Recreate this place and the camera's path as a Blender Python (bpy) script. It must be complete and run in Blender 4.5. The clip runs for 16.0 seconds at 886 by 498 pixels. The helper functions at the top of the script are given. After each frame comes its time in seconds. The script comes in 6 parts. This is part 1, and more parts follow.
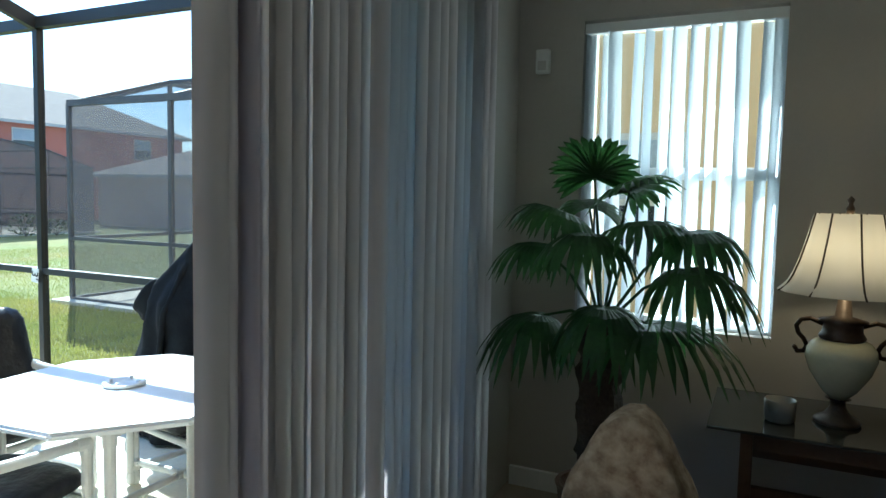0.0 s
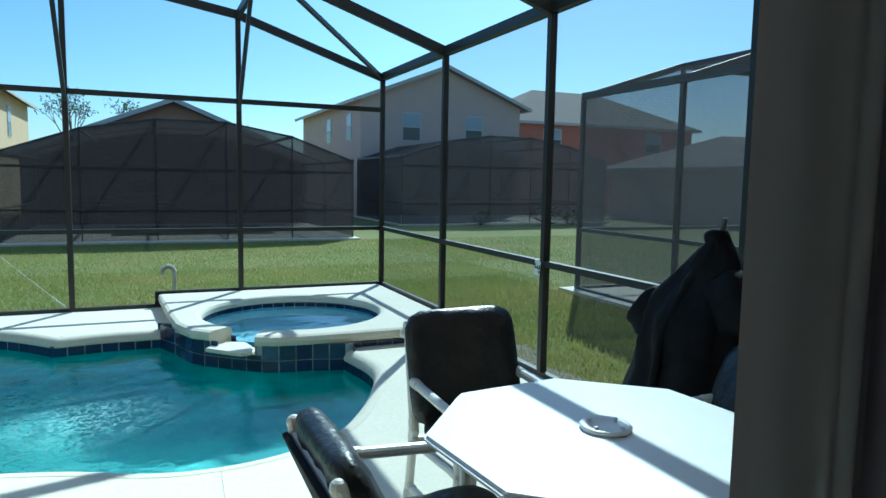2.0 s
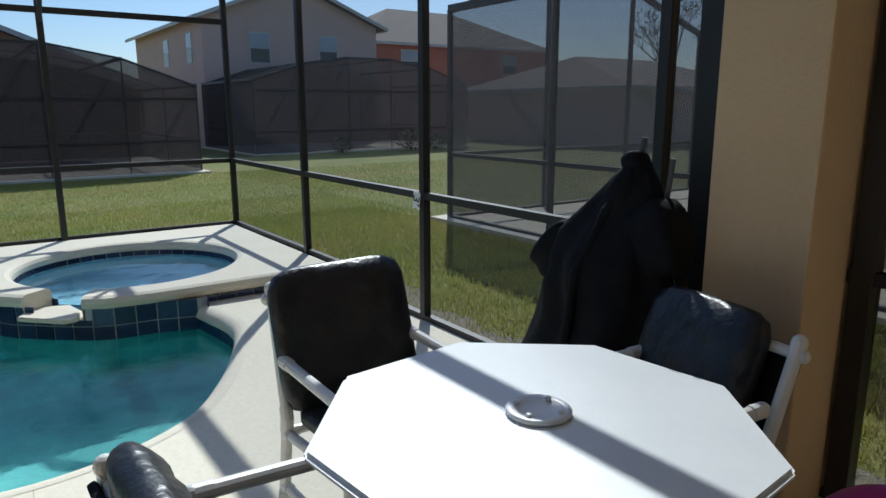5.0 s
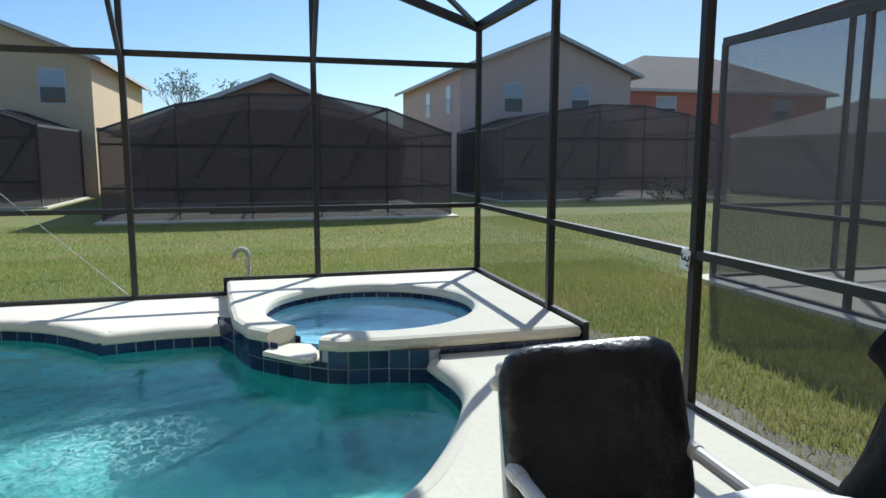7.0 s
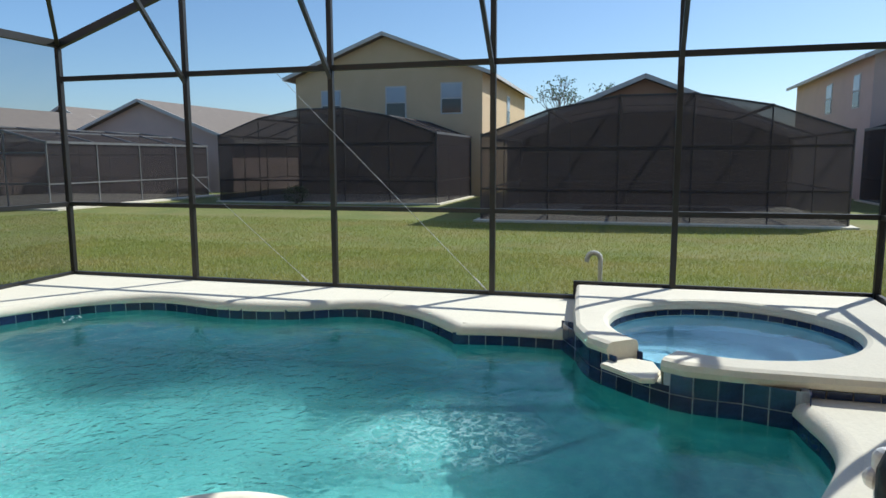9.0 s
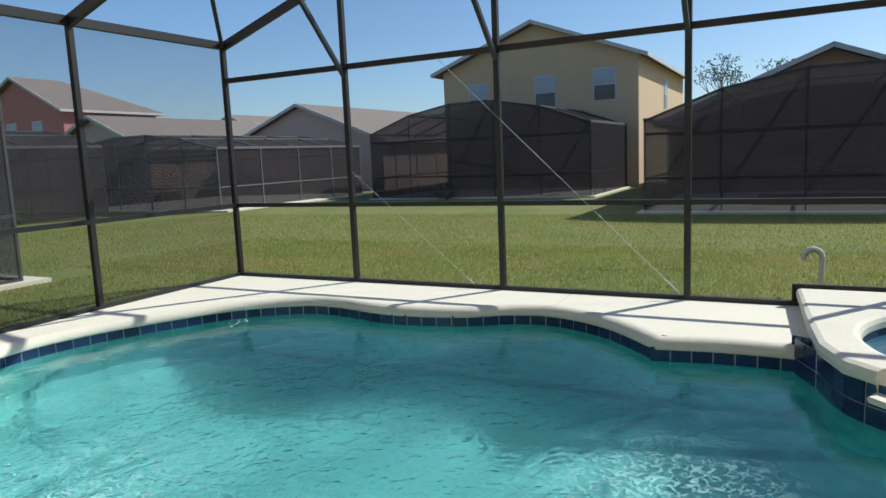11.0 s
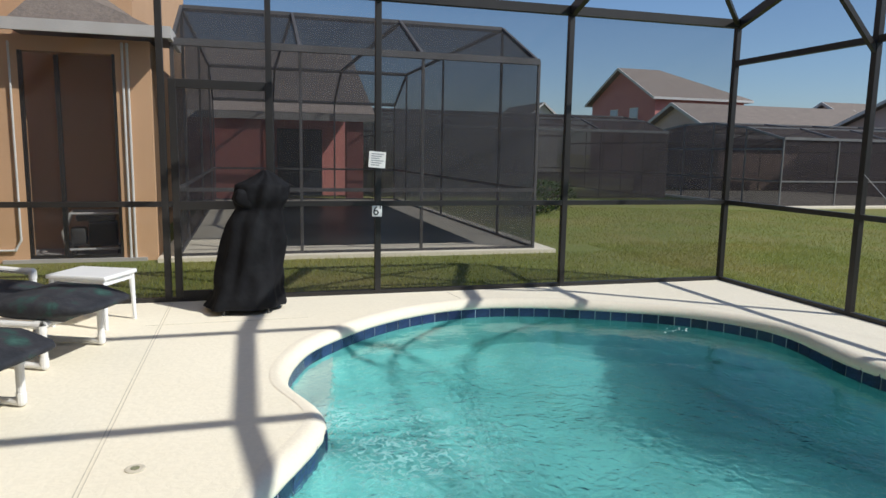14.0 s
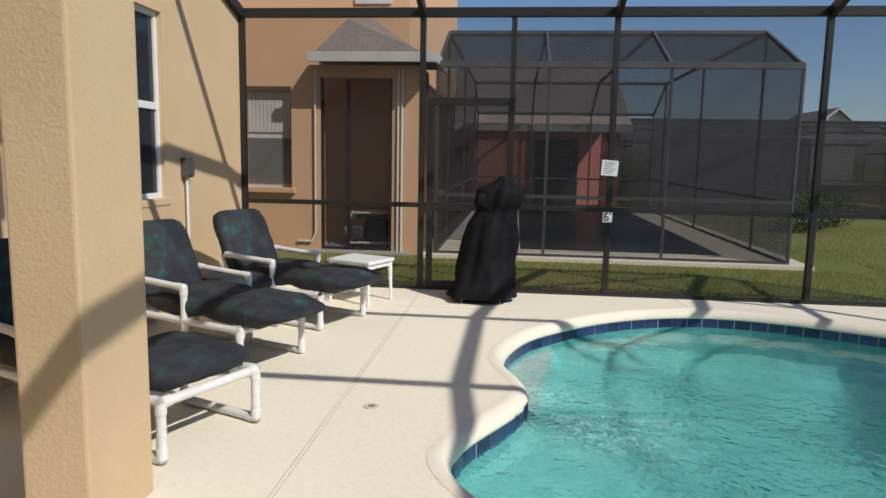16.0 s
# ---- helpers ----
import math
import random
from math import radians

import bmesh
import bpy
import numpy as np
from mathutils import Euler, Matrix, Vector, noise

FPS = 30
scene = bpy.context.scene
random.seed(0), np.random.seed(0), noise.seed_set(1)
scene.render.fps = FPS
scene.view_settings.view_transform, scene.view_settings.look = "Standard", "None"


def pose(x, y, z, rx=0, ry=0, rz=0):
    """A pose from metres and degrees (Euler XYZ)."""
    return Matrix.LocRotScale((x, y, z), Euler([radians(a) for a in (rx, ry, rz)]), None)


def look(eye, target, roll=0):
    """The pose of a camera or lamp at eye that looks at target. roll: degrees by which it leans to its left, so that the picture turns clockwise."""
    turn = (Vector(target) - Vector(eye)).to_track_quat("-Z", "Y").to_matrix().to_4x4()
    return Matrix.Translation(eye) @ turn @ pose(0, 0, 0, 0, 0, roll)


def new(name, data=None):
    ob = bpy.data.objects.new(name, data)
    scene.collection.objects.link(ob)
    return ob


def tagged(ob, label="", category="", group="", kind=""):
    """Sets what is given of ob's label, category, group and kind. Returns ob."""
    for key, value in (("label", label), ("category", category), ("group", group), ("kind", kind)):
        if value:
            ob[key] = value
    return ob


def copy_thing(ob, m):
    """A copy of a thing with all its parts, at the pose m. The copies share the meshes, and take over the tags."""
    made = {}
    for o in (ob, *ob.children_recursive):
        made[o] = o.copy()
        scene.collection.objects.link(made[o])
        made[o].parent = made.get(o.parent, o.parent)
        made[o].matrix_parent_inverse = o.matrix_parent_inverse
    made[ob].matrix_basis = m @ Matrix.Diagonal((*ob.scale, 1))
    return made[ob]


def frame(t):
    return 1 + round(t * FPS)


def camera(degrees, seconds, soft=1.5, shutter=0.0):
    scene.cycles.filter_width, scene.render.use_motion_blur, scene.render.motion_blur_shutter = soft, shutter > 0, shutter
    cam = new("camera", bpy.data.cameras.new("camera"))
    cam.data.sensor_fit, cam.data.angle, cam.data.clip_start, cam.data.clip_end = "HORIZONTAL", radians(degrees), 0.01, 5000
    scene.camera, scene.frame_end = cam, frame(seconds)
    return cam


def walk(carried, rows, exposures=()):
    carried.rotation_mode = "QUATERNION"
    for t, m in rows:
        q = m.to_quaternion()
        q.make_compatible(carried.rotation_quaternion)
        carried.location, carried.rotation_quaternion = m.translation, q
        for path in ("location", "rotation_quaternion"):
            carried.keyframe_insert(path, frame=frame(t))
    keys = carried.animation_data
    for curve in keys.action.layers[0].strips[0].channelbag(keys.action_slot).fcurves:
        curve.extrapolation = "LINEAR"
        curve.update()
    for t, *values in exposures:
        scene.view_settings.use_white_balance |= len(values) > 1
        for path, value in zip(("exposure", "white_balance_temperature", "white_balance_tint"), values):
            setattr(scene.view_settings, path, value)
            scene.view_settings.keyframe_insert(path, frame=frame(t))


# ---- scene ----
cam = camera(66.2, 16.0)
PATH = [
    (0, (0.17, 0.214, 1.614), (-0.688, 2.014, 1.462), 1.2),
    (0.5, (0.006, 0.442, 1.6), (-1.19, 2.038, 1.451), 1.4),
    (1, (-0.173, 0.624, 1.587), (-1.655, 1.953, 1.397), 0.9),
    (1.5, (-0.355, 0.787, 1.605), (-2.096, 1.751, 1.404), 0.7),
    (2, (-0.586, 0.899, 1.588), (-2.407, 1.703, 1.388), 1.0),
    (2.5, (-0.758, 0.96, 1.582), (-2.538, 1.833, 1.314), 0.8),
    (3, (-0.866, 1.027, 1.577), (-2.549, 2.033, 1.181), 0.5),
    (3.2, (-0.923, 1.076, 1.576), (-2.56, 2.152, 1.173), 0.5),
    (5.3, (-1.288, 1.175, 1.557), (-2.881, 2.312, 1.147), -0.1),
    (5.5, (-1.338, 1.204, 1.552), (-3.026, 2.198, 1.147), -1.9),
    (6, (-1.513, 1.34, 1.493), (-3.345, 2.083, 1.19), -2.4),
    (6.5, (-1.664, 1.394, 1.493), (-3.547, 2.012, 1.218), -1.6),
    (7, (-1.837, 1.393, 1.503), (-3.749, 1.913, 1.231), 0.1),
    (7.5, (-1.963, 1.443, 1.494), (-3.92, 1.744, 1.212), 0.4),
    (8, (-2.06, 1.544, 1.498), (-4.039, 1.487, 1.219), 0.0),
    (8.5, (-2.108, 1.592, 1.495), (-4.065, 1.279, 1.23), -0.1),
    (9, (-2.131, 1.544, 1.499), (-4.044, 1.022, 1.235), -0.2),
    (9.5, (-2.135, 1.38, 1.49), (-4.01, 0.74, 1.22), -0.6),
    (10.1, (-2.33, 1.10, 1.475), (-4.27, 0.32, 1.20), -1.2),
    (11.3, (-2.931, 0.993, 1.448), (-4.639, -0.009, 1.169), -2.2),
    (11.5, (-3.066, 1.013, 1.449), (-4.732, -0.056, 1.163), -1.7),
    (12, (-3.342, 1.103, 1.467), (-4.894, -0.121, 1.165), -1.3),
    (12.5, (-3.538, 1.2, 1.428), (-4.902, -0.232, 1.129), -1.0),
    (13, (-3.736, 1.215, 1.443), (-4.891, -0.391, 1.151), 0.1),
    (13.5, (-3.891, 1.241, 1.49), (-4.811, -0.51, 1.193), 1.3),
    (14, (-4.031, 1.296, 1.459), (-4.575, -0.608, 1.176), 1.0),
    (14.5, (-4.128, 1.394, 1.449), (-4.353, -0.574, 1.176), 1.0),
    (15, (-4.155, 1.56, 1.449), (-4.212, -0.421, 1.184), 1.3),
    (15.2, (-4.176, 1.598, 1.456), (-4.189, -0.384, 1.189), 1.3),
    (15.5, (-4.191, 1.715, 1.462), (-4.135, -0.266, 1.196), 1.4),
    (16, (-4.29, 1.833, 1.44), (-4.084, -0.139, 1.175), 1.1),
]
walk(cam, [(t, look(eye, target, roll)) for t, eye, target, roll in PATH],
     ((0.0, 2.0, 5150, -7), (0.5, 1.25, 4850, -13), (1.0, 0.97, 4850, -14), (1.6, 0.55, 4850, -16), (2.2, 0.3, 4850, -16), (2.6, 0.15, 4900, -14), (3.0, -0.07, 5000, -12), (5.5, -0.05, 5700, 5),
      (6.5, 0.28, 5650, 4), (7.2, 0.42, 5650, 3), (9.0, 0.3, 5900, 4), (12.5, 0.1, 6000, 6), (14.0, -0.05, 6150, 9), (16.0, -0.32, 6300, 11)))

# ---- sky, sun and lamps ----
SUN_TO = Vector((0.872, -0.640, -1.0)).normalized()   # the way sunlight travels
world = bpy.data.worlds.new("sky")
scene.world = world
world.use_nodes = True
wn = world.node_tree
sky = wn.nodes.new("ShaderNodeTexSky")
sky.sky_type = "NISHITA"
sky.sun_disc = False
sky.sun_elevation = radians(43.3)
sky.sun_rotation = math.atan2(-0.806, 0.592)
sky.dust_density = 1.1
sky.altitude = 600
sky.air_density = 1.0
sky.ozone_density = 4.5
wn.nodes["Background"].inputs["Strength"].default_value = 0.112
wn.links.new(sky.outputs[0], wn.nodes["Background"].inputs["Color"])
sun_data = bpy.data.lights.new("sun", "SUN")
sun_data.energy = 4.7
sun_data.angle = radians(0.55)
sun_data.color = (1.0, 0.95, 0.87)
sun = new("sun", sun_data)
sun.rotation_mode = "QUATERNION"
sun.rotation_quaternion = SUN_TO.to_track_quat("-Z", "Y")
bulb_data = bpy.data.lights.new("bulb", "POINT")
bulb_data.energy = 0.55
bulb_data.color = (1.0, 0.72, 0.42)
bulb_data.shadow_soft_size = 0.03
bulb = new("bulb", bulb_data)
bulb.location = (0.45, 3.2, 1.43)

# added area lamp in the window opening, stands in for skylight on slats and room
pane_fill = bpy.data.lights.new("window_fill", "AREA")
pane_fill.shape = "RECTANGLE"
pane_fill.size, pane_fill.size_y = 0.9, 1.48
pane_fill.energy = 8.0
pane_fill.color = (1.0, 0.96, 0.86)
pane_fill_lamp = new("window_fill", pane_fill)
pane_fill_lamp.matrix_basis = pose(-0.245, 3.93, 1.75, -90, 0, 0)

# ---- materials ----


def material(name, base, dark=None, rough=0.7, scale=6.0, fine=60.0, mix=0.5, bump=0.15, metal=0.0, spread=0.0, depth=0.01):
    """A surface in two tones: broad stains and a fine grain, with relief; spread varies single pieces."""
    m = bpy.data.materials.new(name)
    m.use_nodes = True
    nt = m.node_tree
    n, l = nt.nodes, nt.links
    bsdf = n["Principled BSDF"]
    bsdf.inputs["Roughness"].default_value = rough
    bsdf.inputs["Metallic"].default_value = metal
    dark = dark or tuple(c * 0.78 for c in base)
    co = n.new("ShaderNodeTexCoord")
    a = n.new("ShaderNodeTexNoise")
    a.inputs["Scale"].default_value = scale
    a.inputs["Detail"].default_value = 5
    b = n.new("ShaderNodeTexNoise")
    b.inputs["Scale"].default_value = fine
    b.inputs["Detail"].default_value = 3
    for t in (a, b):
        l.new(co.outputs["Object"], t.inputs["Vector"])
    r = n.new("ShaderNodeValToRGB")
    r.color_ramp.elements[0].position, r.color_ramp.elements[1].position = 0.35, 0.65
    add = n.new("ShaderNodeMath")
    add.operation = "MULTIPLY_ADD"
    add.inputs[1].default_value = mix
    l.new(b.outputs["Fac"], add.inputs[0])
    mul = n.new("ShaderNodeMath")
    mul.operation = "MULTIPLY"
    mul.inputs[1].default_value = 1 - mix
    l.new(a.outputs["Fac"], mul.inputs[0])
    l.new(mul.outputs[0], add.inputs[2])
    l.new(add.outputs[0], r.inputs["Fac"])
    r.color_ramp.elements[0].color = (*dark, 1)
    r.color_ramp.elements[1].color = (*base, 1)
    out = r.outputs["Color"]
    if spread:
        info = n.new("ShaderNodeObjectInfo")
        hsv = n.new("ShaderNodeHueSaturation")
        ma = n.new("ShaderNodeMapRange")
        ma.inputs["To Min"].default_value, ma.inputs["To Max"].default_value = 1 - spread, 1 + spread
        l.new(info.outputs["Random"], ma.inputs["Value"])
        l.new(ma.outputs[0], hsv.inputs["Value"])
        l.new(out, hsv.inputs["Color"])
        out = hsv.outputs["Color"]
    l.new(out, bsdf.inputs["Base Color"])
    if bump:
        bp = n.new("ShaderNodeBump")
        bp.inputs["Strength"].default_value = bump
        bp.inputs["Distance"].default_value = depth
        l.new(b.outputs["Fac"], bp.inputs["Height"])
        l.new(bp.outputs[0], bsdf.inputs["Normal"])
    return m


def screen_cloth(name, grey, cover):
    """Woven insect screen: part of the light goes through between the threads."""
    m = bpy.data.materials.new(name)
    m.use_nodes = True
    n, l = m.node_tree.nodes, m.node_tree.links
    n.remove(n["Principled BSDF"])
    d, t, x = n.new("ShaderNodeBsdfDiffuse"), n.new("ShaderNodeBsdfTransparent"), n.new("ShaderNodeMixShader")
    s, y = n.new("ShaderNodeBsdfTranslucent"), n.new("ShaderNodeMixShader")
    d.inputs["Color"].default_value = s.inputs["Color"].default_value = (*grey, 1)
    y.inputs[0].default_value = 0.5
    x.inputs[0].default_value = cover
    l.new(d.outputs[0], y.inputs[1])
    l.new(s.outputs[0], y.inputs[2])
    l.new(t.outputs[0], x.inputs[1])
    l.new(y.outputs[0], x.inputs[2])
    l.new(x.outputs[0], n["Material Output"].inputs["Surface"])
    return m


def glass(name, tint=(0.9, 0.95, 0.95)):
    m = bpy.data.materials.new(name)
    m.use_nodes = True
    n, l = m.node_tree.nodes, m.node_tree.links
    n.remove(n["Principled BSDF"])
    g, t, x = n.new("ShaderNodeBsdfGlossy"), n.new("ShaderNodeBsdfTransparent"), n.new("ShaderNodeMixShader")
    g.inputs["Roughness"].default_value = 0.02
    t.inputs["Color"].default_value = (*tint, 1)
    f = n.new("ShaderNodeFresnel")
    f.inputs["IOR"].default_value = 1.5
    l.new(f.outputs[0], x.inputs[0])
    l.new(t.outputs[0], x.inputs[1])
    l.new(g.outputs[0], x.inputs[2])
    l.new(x.outputs[0], n["Material Output"].inputs["Surface"])
    return m


def water_surface(name, swell, chop, fine, middle, reach, body, share, glitter_splash=()):
    """Rippled water: a slow swell, and chop that fades with the distance from its middle. swell, chop, fine: heights in
    metres.
    glitter_splash: (x, y, radius) of places with pale filaments painted as sun glitter, the smallest also as splash."""
    m = bpy.data.materials.new(name)
    m.use_nodes = True
    n, l = m.node_tree.nodes, m.node_tree.links
    n.remove(n["Principled BSDF"])
    g, t, x = n.new("ShaderNodeBsdfGlossy"), n.new("ShaderNodeBsdfRefraction"), n.new("ShaderNodeMixShader")
    g.inputs["Roughness"].default_value = 0.03
    t.inputs["IOR"].default_value = 1.33
    t.inputs["Roughness"].default_value = 0.02
    t.inputs["Color"].default_value = (0.86, 0.97, 0.98, 1)
    f = n.new("ShaderNodeFresnel")
    f.inputs["IOR"].default_value = 1.33
    co = n.new("ShaderNodeTexCoord")

    def waves(scale, height, detail, bend):
        a, k = n.new("ShaderNodeTexNoise"), n.new("ShaderNodeMath")
        a.inputs["Scale"].default_value, a.inputs["Detail"].default_value, a.inputs["Distortion"].default_value = scale, detail, bend
        k.operation = "MULTIPLY"
        k.inputs[1].default_value = height
        l.new(co.outputs["Object"], a.inputs["Vector"])
        l.new(a.outputs["Fac"], k.inputs[0])
        return k.outputs[0]

    def both(kind, p, q):
        k = n.new("ShaderNodeMath")
        k.operation = kind
        l.new(p, k.inputs[0])
        l.new(q, k.inputs[1])
        return k.outputs[0]
    far, calm = n.new("ShaderNodeVectorMath"), n.new("ShaderNodeMapRange")
    far.operation = "DISTANCE"
    far.inputs[1].default_value = middle
    l.new(co.outputs["Object"], far.inputs[0])
    l.new(far.outputs["Value"], calm.inputs["Value"])
    calm.interpolation_type = "SMOOTHSTEP"
    calm.inputs["From Min"].default_value, calm.inputs["From Max"].default_value = reach
    calm.inputs["To Min"].default_value, calm.inputs["To Max"].default_value = 1.0, 0.14
    rough = both("ADD", waves(8.5, chop, 2.0, 0.9), waves(24.0, fine, 1.0, 0.5))
    height = both("ADD", waves(1.9, swell, 1.0, 0.6), both("MULTIPLY", rough, calm.outputs[0]))
    bp = n.new("ShaderNodeBump")
    bp.inputs["Strength"].default_value = 1.0
    bp.inputs["Distance"].default_value = 1.0
    l.new(height, bp.inputs["Height"])
    for k in (g, t, f):
        l.new(bp.outputs[0], k.inputs["Normal"])
    l.new(f.outputs[0], x.inputs[0])
    clear = x
    d, y = n.new("ShaderNodeBsdfDiffuse"), n.new("ShaderNodeMixShader")
    d.inputs["Color"].default_value = (*body, 1)
    y.inputs[0].default_value = share
    # sun glitter painted as a pale diffuse web; foam only holds its colour
    for cx, cy, radius in glitter_splash:
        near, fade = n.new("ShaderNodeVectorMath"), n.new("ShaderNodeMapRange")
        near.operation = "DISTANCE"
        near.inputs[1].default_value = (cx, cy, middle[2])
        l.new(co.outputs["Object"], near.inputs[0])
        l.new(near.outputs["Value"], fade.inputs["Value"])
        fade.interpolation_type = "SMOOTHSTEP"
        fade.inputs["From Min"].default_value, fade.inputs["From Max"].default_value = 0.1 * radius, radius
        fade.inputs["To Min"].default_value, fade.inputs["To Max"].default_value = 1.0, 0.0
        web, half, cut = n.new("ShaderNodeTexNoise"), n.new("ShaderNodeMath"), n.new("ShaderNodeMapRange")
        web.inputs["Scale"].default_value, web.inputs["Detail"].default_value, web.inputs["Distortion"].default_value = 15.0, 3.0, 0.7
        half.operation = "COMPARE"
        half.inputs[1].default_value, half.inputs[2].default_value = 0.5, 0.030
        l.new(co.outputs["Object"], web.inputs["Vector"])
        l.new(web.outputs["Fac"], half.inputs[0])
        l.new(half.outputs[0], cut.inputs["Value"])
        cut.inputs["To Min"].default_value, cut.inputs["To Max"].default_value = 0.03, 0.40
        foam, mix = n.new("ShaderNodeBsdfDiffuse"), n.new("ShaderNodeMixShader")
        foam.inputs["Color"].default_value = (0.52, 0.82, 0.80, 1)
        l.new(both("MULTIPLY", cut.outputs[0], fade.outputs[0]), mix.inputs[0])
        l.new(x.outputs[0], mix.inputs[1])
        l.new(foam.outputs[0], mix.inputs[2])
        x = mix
    l.new(t.outputs[0], y.inputs[1])
    l.new(d.outputs[0], y.inputs[2])
    l.new(y.outputs[0], clear.inputs[1])
    l.new(g.outputs[0], clear.inputs[2])
    l.new(x.outputs[0], n["Material Output"].inputs["Surface"])
    return m


def glow_cloth(name, base, share, gloss=0.0):
    """Thin cloth or vinyl that lets light through."""
    m = bpy.data.materials.new(name)
    m.use_nodes = True
    n, l = m.node_tree.nodes, m.node_tree.links
    n.remove(n["Principled BSDF"])
    d, t, x = n.new("ShaderNodeBsdfDiffuse"), n.new("ShaderNodeBsdfTranslucent"), n.new("ShaderNodeMixShader")
    d.inputs["Color"].default_value = (*base, 1)
    t.inputs["Color"].default_value = (*base, 1)
    x.inputs[0].default_value = share
    l.new(d.outputs[0], x.inputs[1])
    l.new(t.outputs[0], x.inputs[2])
    sheen, y = n.new("ShaderNodeBsdfGlossy"), n.new("ShaderNodeMixShader")
    sheen.inputs["Roughness"].default_value = 0.32
    y.inputs[0].default_value = gloss
    l.new(x.outputs[0], y.inputs[1])
    l.new(sheen.outputs[0], y.inputs[2])
    l.new(y.outputs[0], n["Material Output"].inputs["Surface"])
    return m


